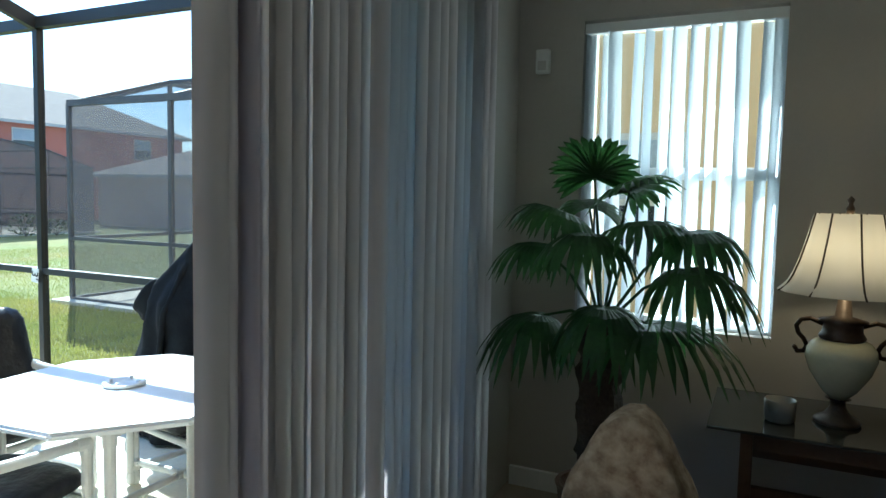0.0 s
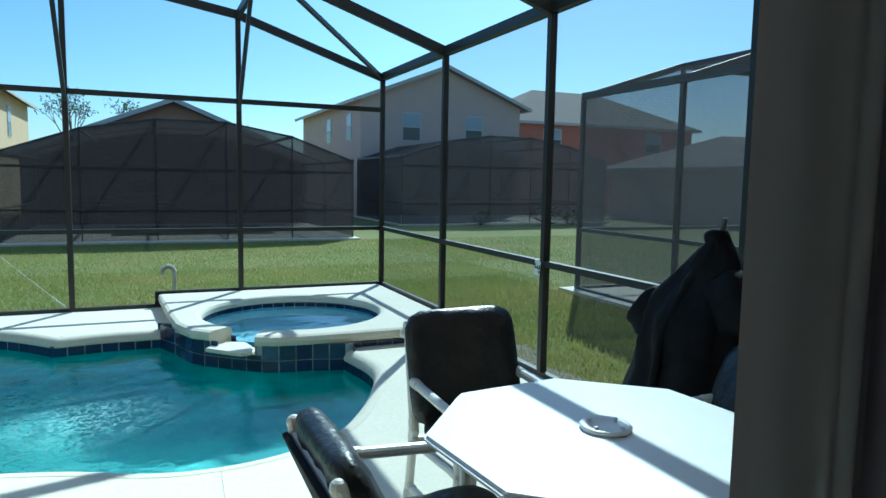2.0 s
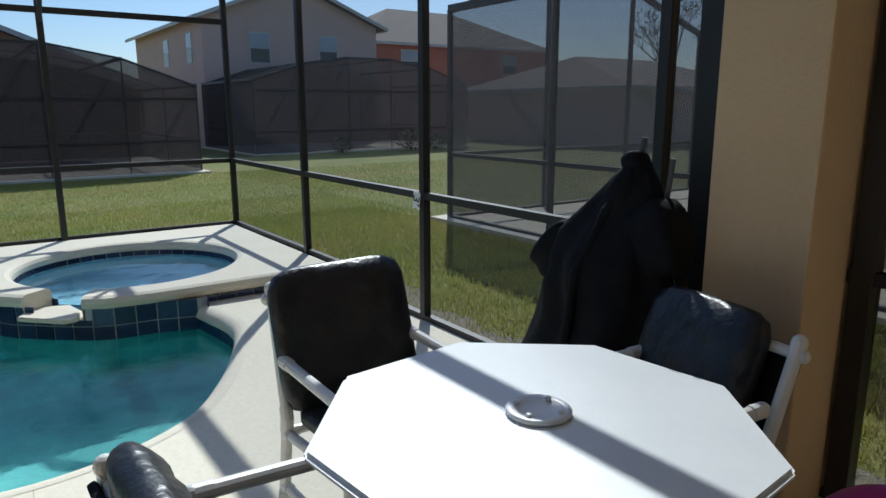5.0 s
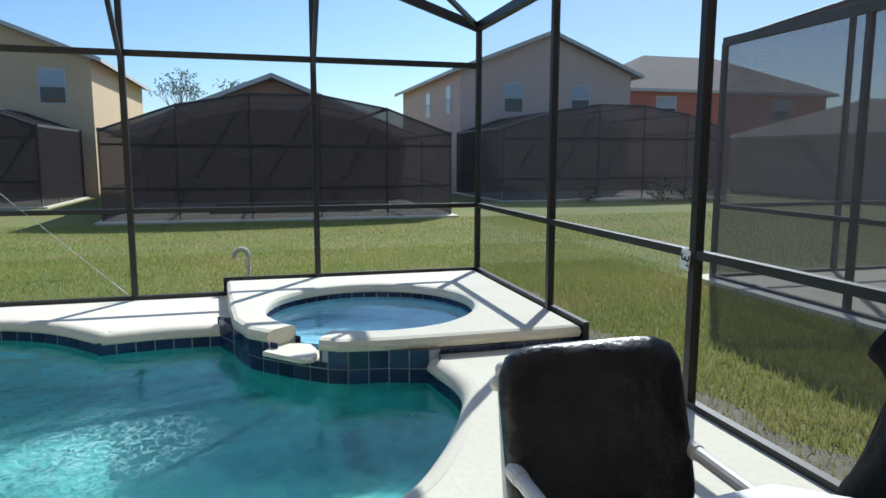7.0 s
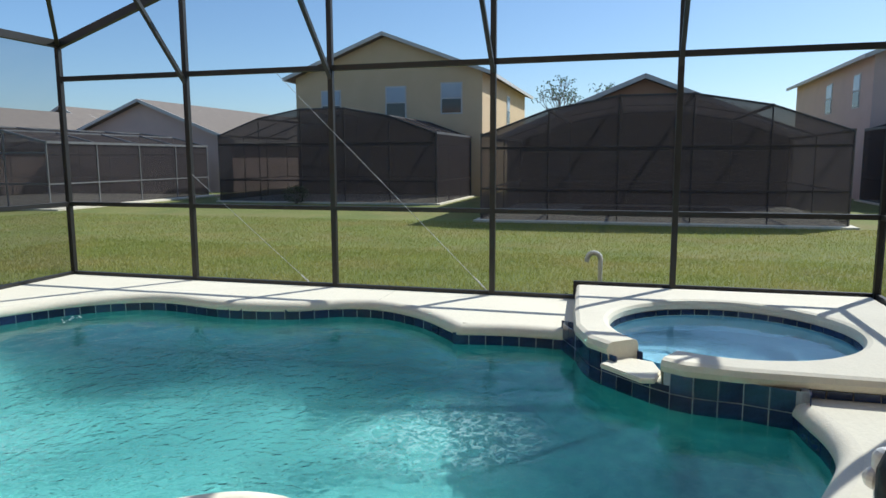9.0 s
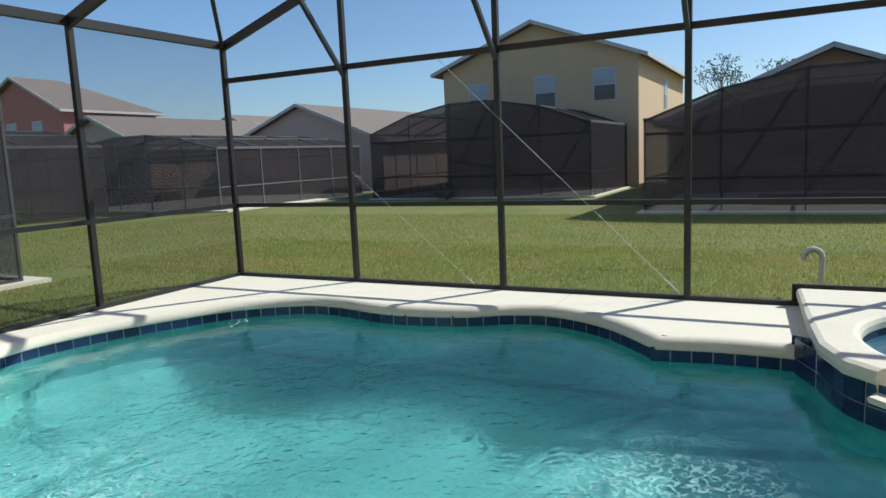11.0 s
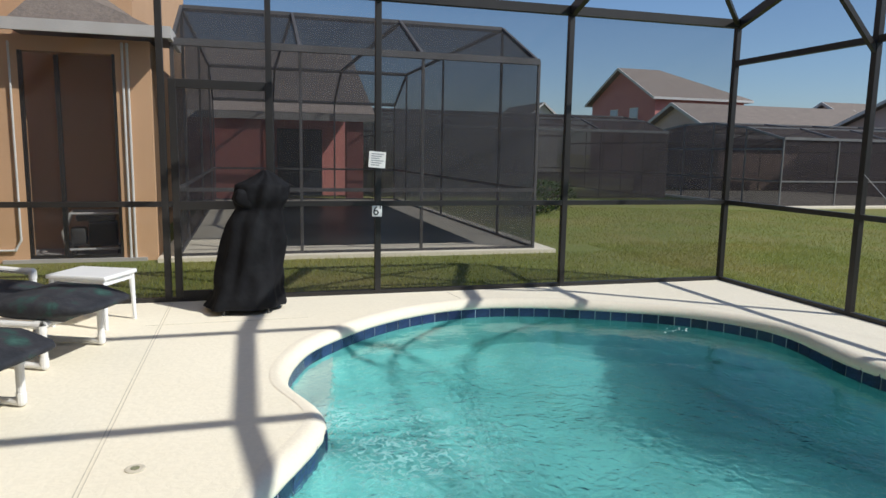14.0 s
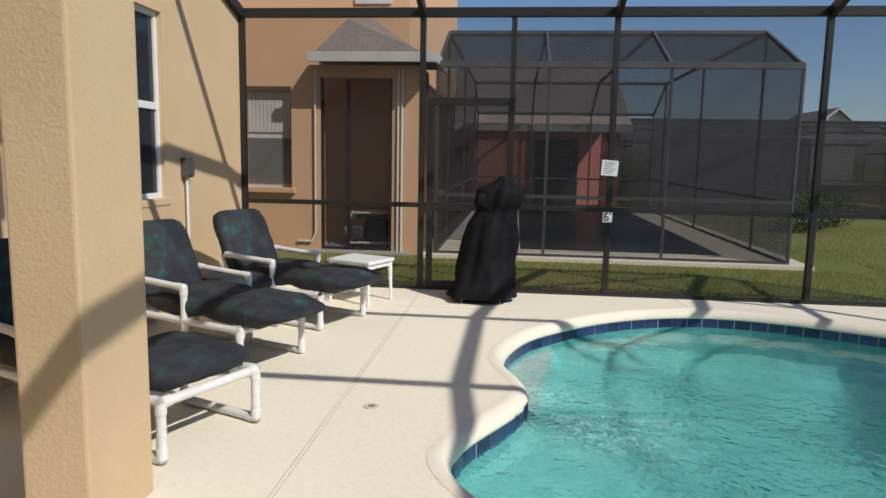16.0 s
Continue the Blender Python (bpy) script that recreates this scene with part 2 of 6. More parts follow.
M = {
    "deck": material("deck_coating", (0.87, 0.80, 0.635), (0.80, 0.73, 0.57), 0.85, 0.7, 34, 0.45, 0.32, depth=0.004),
    "coping": material("coping_coating", (0.82, 0.75, 0.60), (0.75, 0.68, 0.535), 0.8, 2.0, 60, 0.4, 0.3, depth=0.004),
    "joint": material("deck_joint", (0.64, 0.58, 0.455), None, 0.9, 3, 40, 0.5, 0.2),
    "bronze": material("bronze_aluminium", (0.022, 0.020, 0.019), (0.014, 0.013, 0.012), 0.45, 3, 90, 0.3, 0.03),
    "greyframe": material("weathered_frame", (0.10, 0.10, 0.10), (0.06, 0.06, 0.06), 0.5, 3, 90, 0.3, 0.03),
    "paleframe": material("pale_weathered_frame", (0.20, 0.20, 0.20), (0.14, 0.14, 0.14), 0.5, 3, 90, 0.3, 0.03),
    "whiteframe": material("white_aluminium", (0.55, 0.55, 0.54), (0.45, 0.45, 0.44), 0.5, 3, 60, 0.3, 0.03),
    "screen": screen_cloth("screen_mesh", (0.035, 0.035, 0.038), 0.13),
    "screen_side": screen_cloth("screen_mesh_side", (0.06, 0.06, 0.066), 0.31),
    "screen_far": screen_cloth("screen_mesh_neighbour", (0.086, 0.074, 0.076), 0.72),
    "screen_thick": screen_cloth("screen_mesh_next_door", (0.080, 0.080, 0.088), 0.21),
    "cageframe": material("faded_dark_frame", (0.105, 0.100, 0.100), (0.075, 0.072, 0.072), 0.6, 3, 90, 0.3, 0.03),
    "screen_near": screen_cloth("screen_mesh_beside", (0.085, 0.083, 0.090), 0.52),
    "screen_dark": screen_cloth("screen_mesh_roof", (0.075, 0.074, 0.078), 0.70),
    "screen_dense": screen_cloth("screen_mesh_dense", (0.082, 0.082, 0.090), 0.76),
    # teal is the water's tint; the mottle imitates light broken by ripples
    "basin": material("pool_plaster", (0.158, 0.445, 0.41), (0.082, 0.29, 0.278), 0.8, 1.3, 8, 0.5, 0.1),
    "step": material("pale_step_plaster", (0.42, 0.48, 0.43), (0.30, 0.38, 0.34), 0.8, 3, 20, 0.5, 0.2),
    "spa_basin": material("spa_plaster", (0.34, 0.54, 0.64), (0.25, 0.45, 0.56), 0.8, 2, 15, 0.4, 0.1),
    "tile": material("blue_tile", (0.028, 0.045, 0.125), (0.014, 0.024, 0.062), 0.15, 9, 50, 0.4, 0.05, spread=0.35),
    "grout": material("tile_grout", (0.50, 0.54, 0.60), None, 0.9, 10, 80, 0.5, 0.1),
    # painted sun glitter at two spots, splash at the small third one
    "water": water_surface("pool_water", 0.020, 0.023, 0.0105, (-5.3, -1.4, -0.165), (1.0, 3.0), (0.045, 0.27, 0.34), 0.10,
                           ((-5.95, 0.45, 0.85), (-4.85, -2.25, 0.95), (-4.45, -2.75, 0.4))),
    "spa_water": water_surface("spa_water", 0.008, 0.008, 0.0015, (-7.2, 1.7, 0.03), (0.1, 1.2), (0.16, 0.36, 0.48), 0.10),
    "grass": material("lawn", (0.20, 0.22, 0.048), (0.12, 0.15, 0.03), 0.95, 0.55, 38, 0.5, 0.6, depth=0.03),
    "blade": material("grass_blade", (0.40, 0.41, 0.095), (0.23, 0.27, 0.05), 0.8, 0.7, 25, 0.5, 0),
    "sand": material("sandy_soil", (0.30, 0.28, 0.20), (0.17, 0.19, 0.09), 0.95, 5, 60, 0.5, 0.5, depth=0.02),
    "stucco": material("tan_stucco", (0.64, 0.47, 0.28), (0.58, 0.42, 0.245), 0.9, 1.6, 70, 0.35, 0.5, depth=0.006),
    "stucco_orange": material("orange_stucco", (0.72, 0.45, 0.26), (0.66, 0.41, 0.23), 0.9, 1.6, 70, 0.35, 0.4, depth=0.006),
    "stucco_beige": material("beige_stucco", (0.66, 0.49, 0.42), (0.60, 0.45, 0.385), 0.9, 1.5, 60, 0.3, 0.3),
    "stucco_yellow": material("yellow_stucco", (0.70, 0.52, 0.315), (0.64, 0.475, 0.285), 0.9, 1.5, 60, 0.3, 0.3),
    "stucco_red": material("red_stucco", (0.52, 0.17, 0.11), (0.47, 0.15, 0.10), 0.9, 1.5, 60, 0.3, 0.3),
    "stucco_pink": material("pink_stucco", (0.56, 0.22, 0.19), (0.50, 0.19, 0.165), 0.9, 1.5, 60, 0.3, 0.3),
    "stucco_brown": material("brown_orange_stucco", (0.42, 0.25, 0.17), (0.37, 0.22, 0.15), 0.9, 1.5, 60, 0.3, 0.3),
    "shingle": material("grey_brown_shingles", (0.26, 0.215, 0.18), (0.17, 0.14, 0.12), 0.95, 3, 22, 0.6, 0.5, depth=0.03),
    "fascia": material("white_fascia", (0.62, 0.60, 0.57), (0.54, 0.52, 0.49), 0.6, 3, 40, 0.3, 0.05),
    "white": material("white_paint", (0.80, 0.80, 0.78), (0.74, 0.74, 0.72), 0.45, 4, 60, 0.3, 0.05),
    "resin": material("white_resin", (0.82, 0.83, 0.82), (0.77, 0.78, 0.78), 0.35, 5, 90, 0.3, 0.06),
    "pvc": material("white_pvc_pipe", (0.78, 0.77, 0.74), (0.68, 0.67, 0.63), 0.35, 7, 60, 0.3, 0.04),
    "vinyl": material("black_vinyl_cushion", (0.024, 0.023, 0.026), (0.006, 0.007, 0.009), 0.40, 6, 15, 0.2, 0.7, depth=0.018),
    "cover": material("black_cloth_cover", (0.013, 0.0137, 0.0155), (0.006, 0.006, 0.0075), 0.75, 5, 14, 0.4, 0.7, depth=0.01),
    "pane": glass("window_pane"),
    "darkpane": material("dark_window_glass", (0.030, 0.036, 0.045), (0.02, 0.025, 0.03), 0.08, 1, 6, 0.3, 0),
    "blind": glow_cloth("vinyl_slat", (0.60, 0.555, 0.555), 0.38, 0.08),
    "blind_thin": glow_cloth("thin_vinyl_slat", (0.82, 0.86, 0.90), 0.6),
    "plaster": material("interior_wall_paint", (0.46, 0.43, 0.385), (0.43, 0.40, 0.36), 0.85, 2, 80, 0.3, 0.15, depth=0.003),
    "ceiling": material("ceiling_paint", (0.72, 0.70, 0.66), None, 0.9, 2, 60, 0.4, 0.3, depth=0.004),
    "carpet": material("beige_carpet", (0.40, 0.34, 0.27), (0.30, 0.25, 0.20), 0.95, 4, 160, 0.6, 0.6, depth=0.01),
    "aluminium": material("door_aluminium", (0.42, 0.43, 0.45), (0.36, 0.37, 0.39), 0.4, 4, 90, 0.3, 0.03, metal=0.4),
    "palm_leaf": material("palm_leaf", (0.045, 0.115, 0.028), (0.02, 0.055, 0.016), 0.45, 7, 50, 0.3, 0.1),
    "palm_trunk": material("palm_trunk_fibre", (0.060, 0.042, 0.028), (0.025, 0.018, 0.013), 0.95, 9, 60, 0.5, 0.8, depth=0.02),
    "sofa": material("floral_beige_fabric", (0.52, 0.40, 0.27), (0.22, 0.145, 0.085), 0.9, 22, 90, 0.15, 0.4),
    "wood": material("dark_wood", (0.10, 0.055, 0.030), (0.06, 0.032, 0.018), 0.4, 5, 60, 0.4, 0.1),
    "bronze_metal": material("antique_bronze", (0.10, 0.07, 0.05), (0.05, 0.035, 0.025), 0.4, 9, 60, 0.4, 0.1, metal=0.6),
    "ceramic": material("cream_ceramic", (0.66, 0.62, 0.42), (0.58, 0.54, 0.36), 0.2, 6, 60, 0.3, 0.03),
    "shade": glow_cloth("lamp_shade_cloth", (0.74, 0.70, 0.62), 0.38),
    "pink": material("pink_plastic", (0.50, 0.03, 0.26), (0.40, 0.02, 0.20), 0.35, 5, 50, 0.3, 0.02),
    "table_glass": material("smoked_table_glass", (0.05, 0.05, 0.045), (0.035, 0.035, 0.03), 0.05, 2, 20, 0.3, 0),
    "smoky": material("smoked_jar_glass", (0.20, 0.18, 0.15), (0.15, 0.135, 0.11), 0.08, 6, 40, 0.3, 0),
    "ink": material("black_ink", (0.02, 0.02, 0.02), None, 0.6, 5, 50, 0.3, 0),
    "grey_ink": material("grey_print", (0.30, 0.31, 0.33), None, 0.6, 5, 50, 0.3, 0),
    "concrete": material("concrete_slab", (0.50, 0.48, 0.45), (0.42, 0.40, 0.37), 0.9, 2, 40, 0.4, 0.2),
    # the enclosures' shade is put into this water's near-black colour
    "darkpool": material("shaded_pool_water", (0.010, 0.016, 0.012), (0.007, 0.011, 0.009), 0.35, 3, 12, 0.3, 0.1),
    "leaf": material("bush_leaf", (0.07, 0.11, 0.03), (0.04, 0.065, 0.02), 0.7, 3, 30, 0.4, 0),
    "bark": material("tree_bark", (0.16, 0.13, 0.11), (0.09, 0.075, 0.06), 0.95, 6, 40, 0.5, 0.5),
}



def leaf_print(name):
    """Dark cushion cloth printed with blurred leaves: green, navy and plum-black blotches."""
    m = material(name, (0.010, 0.05, 0.04), None, 0.8, 7, 60, 0.3, 0.4, depth=0.01)
    n, l = m.node_tree.nodes, m.node_tree.links
    co = n.new("ShaderNodeTexCoord")
    a = n.new("ShaderNodeTexNoise")
    a.inputs["Scale"].default_value = 5.0
    a.inputs["Detail"].default_value = 8
    a.inputs["Roughness"].default_value = 0.62
    a.inputs["Distortion"].default_value = 0.2
    l.new(co.outputs["Object"], a.inputs["Vector"])
    r = n.new("ShaderNodeValToRGB")
    e = r.color_ramp.elements
    e[0].position, e[0].color = 0.36, (0.010, 0.013, 0.018, 1)
    e[1].position, e[1].color = 0.70, (0.034, 0.088, 0.074, 1)
    for at, c in ((0.47, (0.017, 0.019, 0.025, 1)), (0.54, (0.027, 0.028, 0.034, 1)), (0.60, (0.017, 0.044, 0.040, 1))):
        k = e.new(at)
        k.color = c
    l.new(a.outputs["Fac"], r.inputs["Fac"])
    l.new(r.outputs["Color"], n["Principled BSDF"].inputs["Base Color"])
    return m


def leafy(m, share):
    """Lets part of the light pass through thin leaves."""
    n, l = m.node_tree.nodes, m.node_tree.links
    t, x = n.new("ShaderNodeBsdfTranslucent"), n.new("ShaderNodeMixShader")
    src = n["Principled BSDF"].inputs["Base Color"].links[0].from_socket
    l.new(src, t.inputs["Color"])
    x.inputs[0].default_value = share
    l.new(n["Principled BSDF"].outputs[0], x.inputs[1])
    l.new(t.outputs[0], x.inputs[2])
    l.new(x.outputs[0], n["Material Output"].inputs["Surface"])


def knockdown(m, scale):
    """Flattened splashes of coating, a little paler than the ground between them."""
    n, l = m.node_tree.nodes, m.node_tree.links
    bsdf = n["Principled BSDF"]
    co, a, r = n.new("ShaderNodeTexCoord"), n.new("ShaderNodeTexNoise"), n.new("ShaderNodeMapRange")
    a.inputs["Scale"].default_value, a.inputs["Detail"].default_value, a.inputs["Distortion"].default_value = scale, 5, 0.7
    l.new(co.outputs["Object"], a.inputs["Vector"])
    l.new(a.outputs["Fac"], r.inputs["Value"])
    r.inputs["From Min"].default_value, r.inputs["From Max"].default_value = 0.44, 0.54
    x = n.new("ShaderNodeMix")
    x.data_type, x.blend_type = "RGBA", "MULTIPLY"
    src = bsdf.inputs["Base Color"].links[0].from_socket
    tone = n.new("ShaderNodeMapRange")
    tone.inputs["To Min"].default_value, tone.inputs["To Max"].default_value = 0.975, 1.0
    l.new(r.outputs[0], tone.inputs["Value"])
    x.inputs[0].default_value = 1.0
    l.new(src, x.inputs[6])
    l.new(tone.outputs[0], x.inputs[7])
    l.new(x.outputs[2], bsdf.inputs["Base Color"])
    bp = n.new("ShaderNodeBump")
    bp.inputs["Strength"].default_value, bp.inputs["Distance"].default_value = 0.2, 0.0025
    l.new(bsdf.inputs["Normal"].links[0].from_socket, bp.inputs["Normal"])
    l.new(r.outputs[0], bp.inputs["Height"])
    l.new(bp.outputs[0], bsdf.inputs["Normal"])


def dry_patches(m, dry, scale, share):
    """Uneven, drier patches in a lawn."""
    n, l = m.node_tree.nodes, m.node_tree.links
    bsdf = n["Principled BSDF"]
    co, a, r, x = n.new("ShaderNodeTexCoord"), n.new("ShaderNodeTexNoise"), n.new("ShaderNodeMapRange"), n.new("ShaderNodeMix")
    a.inputs["Scale"].default_value, a.inputs["Detail"].default_value, a.inputs["Roughness"].default_value = scale, 7, 0.65
    r.inputs["From Min"].default_value, r.inputs["From Max"].default_value, r.inputs["To Max"].default_value = 0.42, 0.66, share
    x.data_type = "RGBA"
    l.new(co.outputs["Object"], a.inputs["Vector"])
    l.new(a.outputs["Fac"], r.inputs["Value"])
    l.new(r.outputs[0], x.inputs[0])
    l.new(bsdf.inputs["Base Color"].links[0].from_socket, x.inputs[6])
    x.inputs[7].default_value = (*dry, 1)
    l.new(x.outputs[2], bsdf.inputs["Base Color"])


dry_patches(M["grass"], (0.27, 0.21, 0.075), 0.5, 0.55)
dry_patches(M["blade"], (0.46, 0.36, 0.13), 0.5, 0.50)
knockdown(M["deck"], 22)
knockdown(M["coping"], 26)
M["soil"] = material("bare_soil", (0.26, 0.23, 0.18), (0.13, 0.115, 0.08), 0.95, 7, 55, 0.5, 0.8, depth=0.02)
M["cover"].node_tree.nodes["Principled BSDF"].inputs["Specular IOR Level"].default_value = 0.12
M["camo"] = leaf_print("leaf_print_cushion")
for k in ("blade", "leaf", "palm_leaf"):
    leafy(M[k], 0.4)

# ---- building blocks ----


def mesh(name, bm, mat, parent=None, label="", smooth=False):
    me = bpy.data.meshes.new(name)
    bm.to_mesh(me)
    bm.free()
    me.materials.append(mat)
    if smooth:
        for p in me.polygons:
            p.use_smooth = True
    ob = new(name, me)
    if parent:
        ob.parent = parent
    if label:
        ob["label"] = label
    return ob


def part(name, bm, mat, parent, label="", smooth=False):
    return mesh(name, bm, mat, parent, label, smooth)


def thing(name, m, label, category, group="", kind=""):
    ob = new(name)
    ob.matrix_basis = m
    ob.empty_display_size = 0.1
    return tagged(ob, label, category, group, kind)


def box(bm, x0, x1, y0, y1, z0, z1, bevel=0.0):
    r = bmesh.ops.create_cube(bm, size=1.0, matrix=Matrix.LocRotScale(((x0 + x1) / 2, (y0 + y1) / 2, (z0 + z1) / 2), None, (abs(x1 - x0), abs(y1 - y0), abs(z1 - z0))))
    if bevel:
        es = list({e for v in r["verts"] for e in v.link_edges})
        bmesh.ops.bevel(bm, geom=es, offset=bevel, segments=2, affect="EDGES", profile=0.6)
    return bm


def bx(x0, x1, y0, y1, z0, z1, bevel=0.0):
    return box(bmesh.new(), x0, x1, y0, y1, z0, z1, bevel)


def bar(bm, p, q, w, h):
    """A rectangular bar from p to q: w across, h in the upright sense."""
    p, q = Vector(p), Vector(q)
    d = q - p
    m = Matrix.Translation((p + q) / 2) @ d.to_track_quat("Y", "Z").to_matrix().to_4x4() @ Matrix.Diagonal((w, d.length, h, 1))
    bmesh.ops.create_cube(bm, size=1.0, matrix=m)
    return bm


def rod(bm, p, q, r, r2=None, seg=12):
    p, q = Vector(p), Vector(q)
    d = q - p
    m = Matrix.Translation((p + q) / 2) @ d.to_track_quat("Z", "Y").to_matrix().to_4x4()
    bmesh.ops.create_cone(bm, cap_ends=True, segments=seg, radius1=r, radius2=r if r2 is None else r2, depth=d.length, matrix=m)
    return bm


def pipe(pts, r, fit=1.18):
    """A run of pipe with thicker elbows at its corners."""
    bm = bmesh.new()
    for a, b in zip(pts, pts[1:]):
        rod(bm, a, b, r)
        d = (Vector(b) - Vector(a)).normalized()
        for end, s in ((a, 1), (b, -1)):
            rod(bm, Vector(end), Vector(end) + d * s * r * 2.2, r * fit)
    for p in pts:
        bmesh.ops.create_uvsphere(bm, u_segments=12, v_segments=8, radius=r * fit, matrix=Matrix.Translation(p))
    return bm


def pillow(sx, sy, sz, puff=5, seed=0, tufts=0):
    """A soft cushion: a rounded slab with sagging faces."""
    bm = bmesh.new()
    bmesh.ops.create_cube(bm, size=2.0)
    bmesh.ops.subdivide_edges(bm, edges=bm.edges[:], cuts=9, use_grid_fill=True)
    for v in bm.verts:
        x, y, z = v.co
        fx, fy = 1 - abs(x) ** puff, 1 - abs(y) ** puff
        full = max(0.0, fx * fy) ** 0.35
        n = noise.noise(Vector((x * sx * 5 + seed, y * sy * 5, z * 2 + seed))) * 0.2
        dip = 1 - 0.22 * tufts * abs(math.cos(x * math.pi * tufts / 2)) ** 12
        rx = 1 - 0.10 * abs(y) ** 8 - 0.12 * abs(z) ** 3
        ry = 1 - 0.10 * abs(x) ** 8 - 0.12 * abs(z) ** 3
        v.co = (x * sx / 2 * rx, y * sy / 2 * ry, z * sz / 2 * (0.74 + 0.26 * full) * (1 + n) * dip)
    return bm


def lathe(profile, seg=28):
    bm = bmesh.new()
    rings = []
    for r, z in profile:
        rings.append([bm.verts.new((r * math.cos(2 * math.pi * k / seg), r * math.sin(2 * math.pi * k / seg), z)) for k in range(seg)])
    for a, b in zip(rings, rings[1:]):
        for k in range(seg):
            bm.faces.new((a[k], a[(k + 1) % seg], b[(k + 1) % seg], b[k]))
    bm.faces.new(rings[0][::-1])
    bm.faces.new(rings[-1])
    return bm


def quad(*pts):
    bm = bmesh.new()
    bm.faces.new([bm.verts.new(p) for p in pts])
    return bm


def smooth_loop(points, steps, sharp=()):
    """A closed curve through the points; it may turn sharply at the numbered ones."""
    out, n = [], len(points)
    P = [Vector(p) for p in points]
    for i in range(n):
        p0, p1, p2, p3 = P[i - 1], P[i], P[(i + 1) % n], P[(i + 2) % n]
        t1 = (p2 - p0) / 2 if i not in sharp else (p2 - p1) * 0.6
        t2 = (p3 - p1) / 2 if (i + 1) % n not in sharp else (p2 - p1) * 0.6
        for k in range(steps):
            t = k / steps
            a, b, c, d = 2 * t**3 - 3 * t**2 + 1, t**3 - 2 * t**2 + t, -2 * t**3 + 3 * t**2, t**3 - t**2
            out.append(a * p1 + b * t1 + c * p2 + d * t2)
    return out


def filled(loops, z):
    """A flat sheet bounded by the first loop, with the others as holes."""
    bm = bmesh.new()
    edges = []
    for loop in loops:
        vs = [bm.verts.new((p[0], p[1], z)) for p in loop]
        edges += [bm.edges.new((vs[k], vs[(k + 1) % len(vs)])) for k in range(len(vs))]
    bmesh.ops.triangle_fill(bm, use_beauty=True, edges=edges, normal=(0, 0, 1))
    for f in bm.faces:
        if f.normal.z < 0:
            f.normal_flip()
    return bm


def skirt(bm, loop, z0, z1):
    lo = [bm.verts.new((p[0], p[1], z0)) for p in loop]
    hi = [bm.verts.new((p[0], p[1], z1)) for p in loop]
    n = len(loop)
    for k in range(n):
        bm.faces.new((lo[k], lo[(k + 1) % n], hi[(k + 1) % n], hi[k]))
    return bm


# ---- ground, deck, pool and spa ----
XW, YN, YS = -9.435, 3.88, -5.52          # the enclosure's west, north and south screens
XS = [-9.435, -7.35, -5.28, -3.27]        # posts of the long sides
YP = [-5.52, -3.665, -1.765, 0.115, 2.01, 3.88]   # posts of the west end
CHORD = [2.94, 3.56, 3.86, 3.86, 3.56, 2.94]
RAIL, MID, EAVE = 0.93, 2.52, 2.94
WALL = -1.25                              # outer face of the house
SPA_Z = 0.16
WATER = -0.165


def lawn_z(x):
    return -0.05 - 0.20 * min(1.0, max(0.0, (-11 - x) / 9.0))


bm = bmesh.new()
xs = [-3000, -400, -120, -60, -40, -30, -24, -20, -18, -16, -14, -12.5, -11, -10, -9.48]
ys = [-3000, -400, -80, -30, -12, 0, 12, 30, 80, 400, 3000]
rows = [[bm.verts.new((x, y, lawn_z(x))) for x in xs] for y in ys]
for a, b in zip(rows, rows[1:]):
    for k in range(len(xs) - 1):
        bm.faces.new((a[k], a[k + 1], b[k + 1], b[k]))
for y0, y1 in ((-3000, -12), (-12, YS - 0.04), (YN + 0.04, 12), (12, 3000)):
    bm.faces.new([bm.verts.new(p) for p in ((-9.48, y0, -0.05), (3000, y0, -0.05), (3000, y1, -0.05), (-9.48, y1, -0.05))])
bm.faces.new([bm.verts.new(p) for p in ((6, YS - 0.04, -0.05), (3000, YS - 0.04, -0.05), (3000, YN + 0.04, -0.05), (6, YN + 0.04, -0.05))])
bmesh.ops.remove_doubles(bm, verts=bm.verts[:], dist=0.001)
ground = tagged(mesh("ground", bm, M["grass"]), "mown green lawn around the houses", "ground", kind="structure")

POOL = [(-6.66, 2.57), (-6.40, 2.61), (-6.12, 2.65), (-5.86, 2.63), (-5.55, 2.51), (-5.08, 2.27), (-4.67, 1.96), (-4.44, 1.5), (-4.43, 1.0), (-4.66, 0.45),
        (-4.76, -0.1), (-4.45, -0.62), (-4.05, -1.15), (-4.05, -1.55), (-4.40, -2.33), (-4.23, -3.05), (-4.38, -3.70), (-4.66, -4.12),
        (-5.12, -4.57), (-5.68, -4.89), (-6.25, -5.0), (-6.85, -4.89), (-7.45, -4.62), (-8.02, -4.28), (-8.40, -3.80), (-8.50, -3.35),
        (-8.36, -2.55), (-8.46, -1.85), (-8.70, -1.38), (-8.74, -0.95), (-8.48, -0.42), (-7.98, 0.08), (-8.04, 0.45), (-8.05, 0.80), (-8.03, 1.13)]
SPA_FRONT = [(-7.66, 1.19), (-7.30, 1.31), (-7.08, 1.52), (-6.87, 1.75), (-6.74, 1.96), (-6.70, 2.25)]
pool_loop = smooth_loop([(*p, 0) for p in POOL + SPA_FRONT], 6, (0, 31, 34))
edge_loop = pool_loop[:(len(POOL) - 1) * 6 + 1]          # where deck and pool meet
NOSE = 0.075                                             # width of the rounded coping


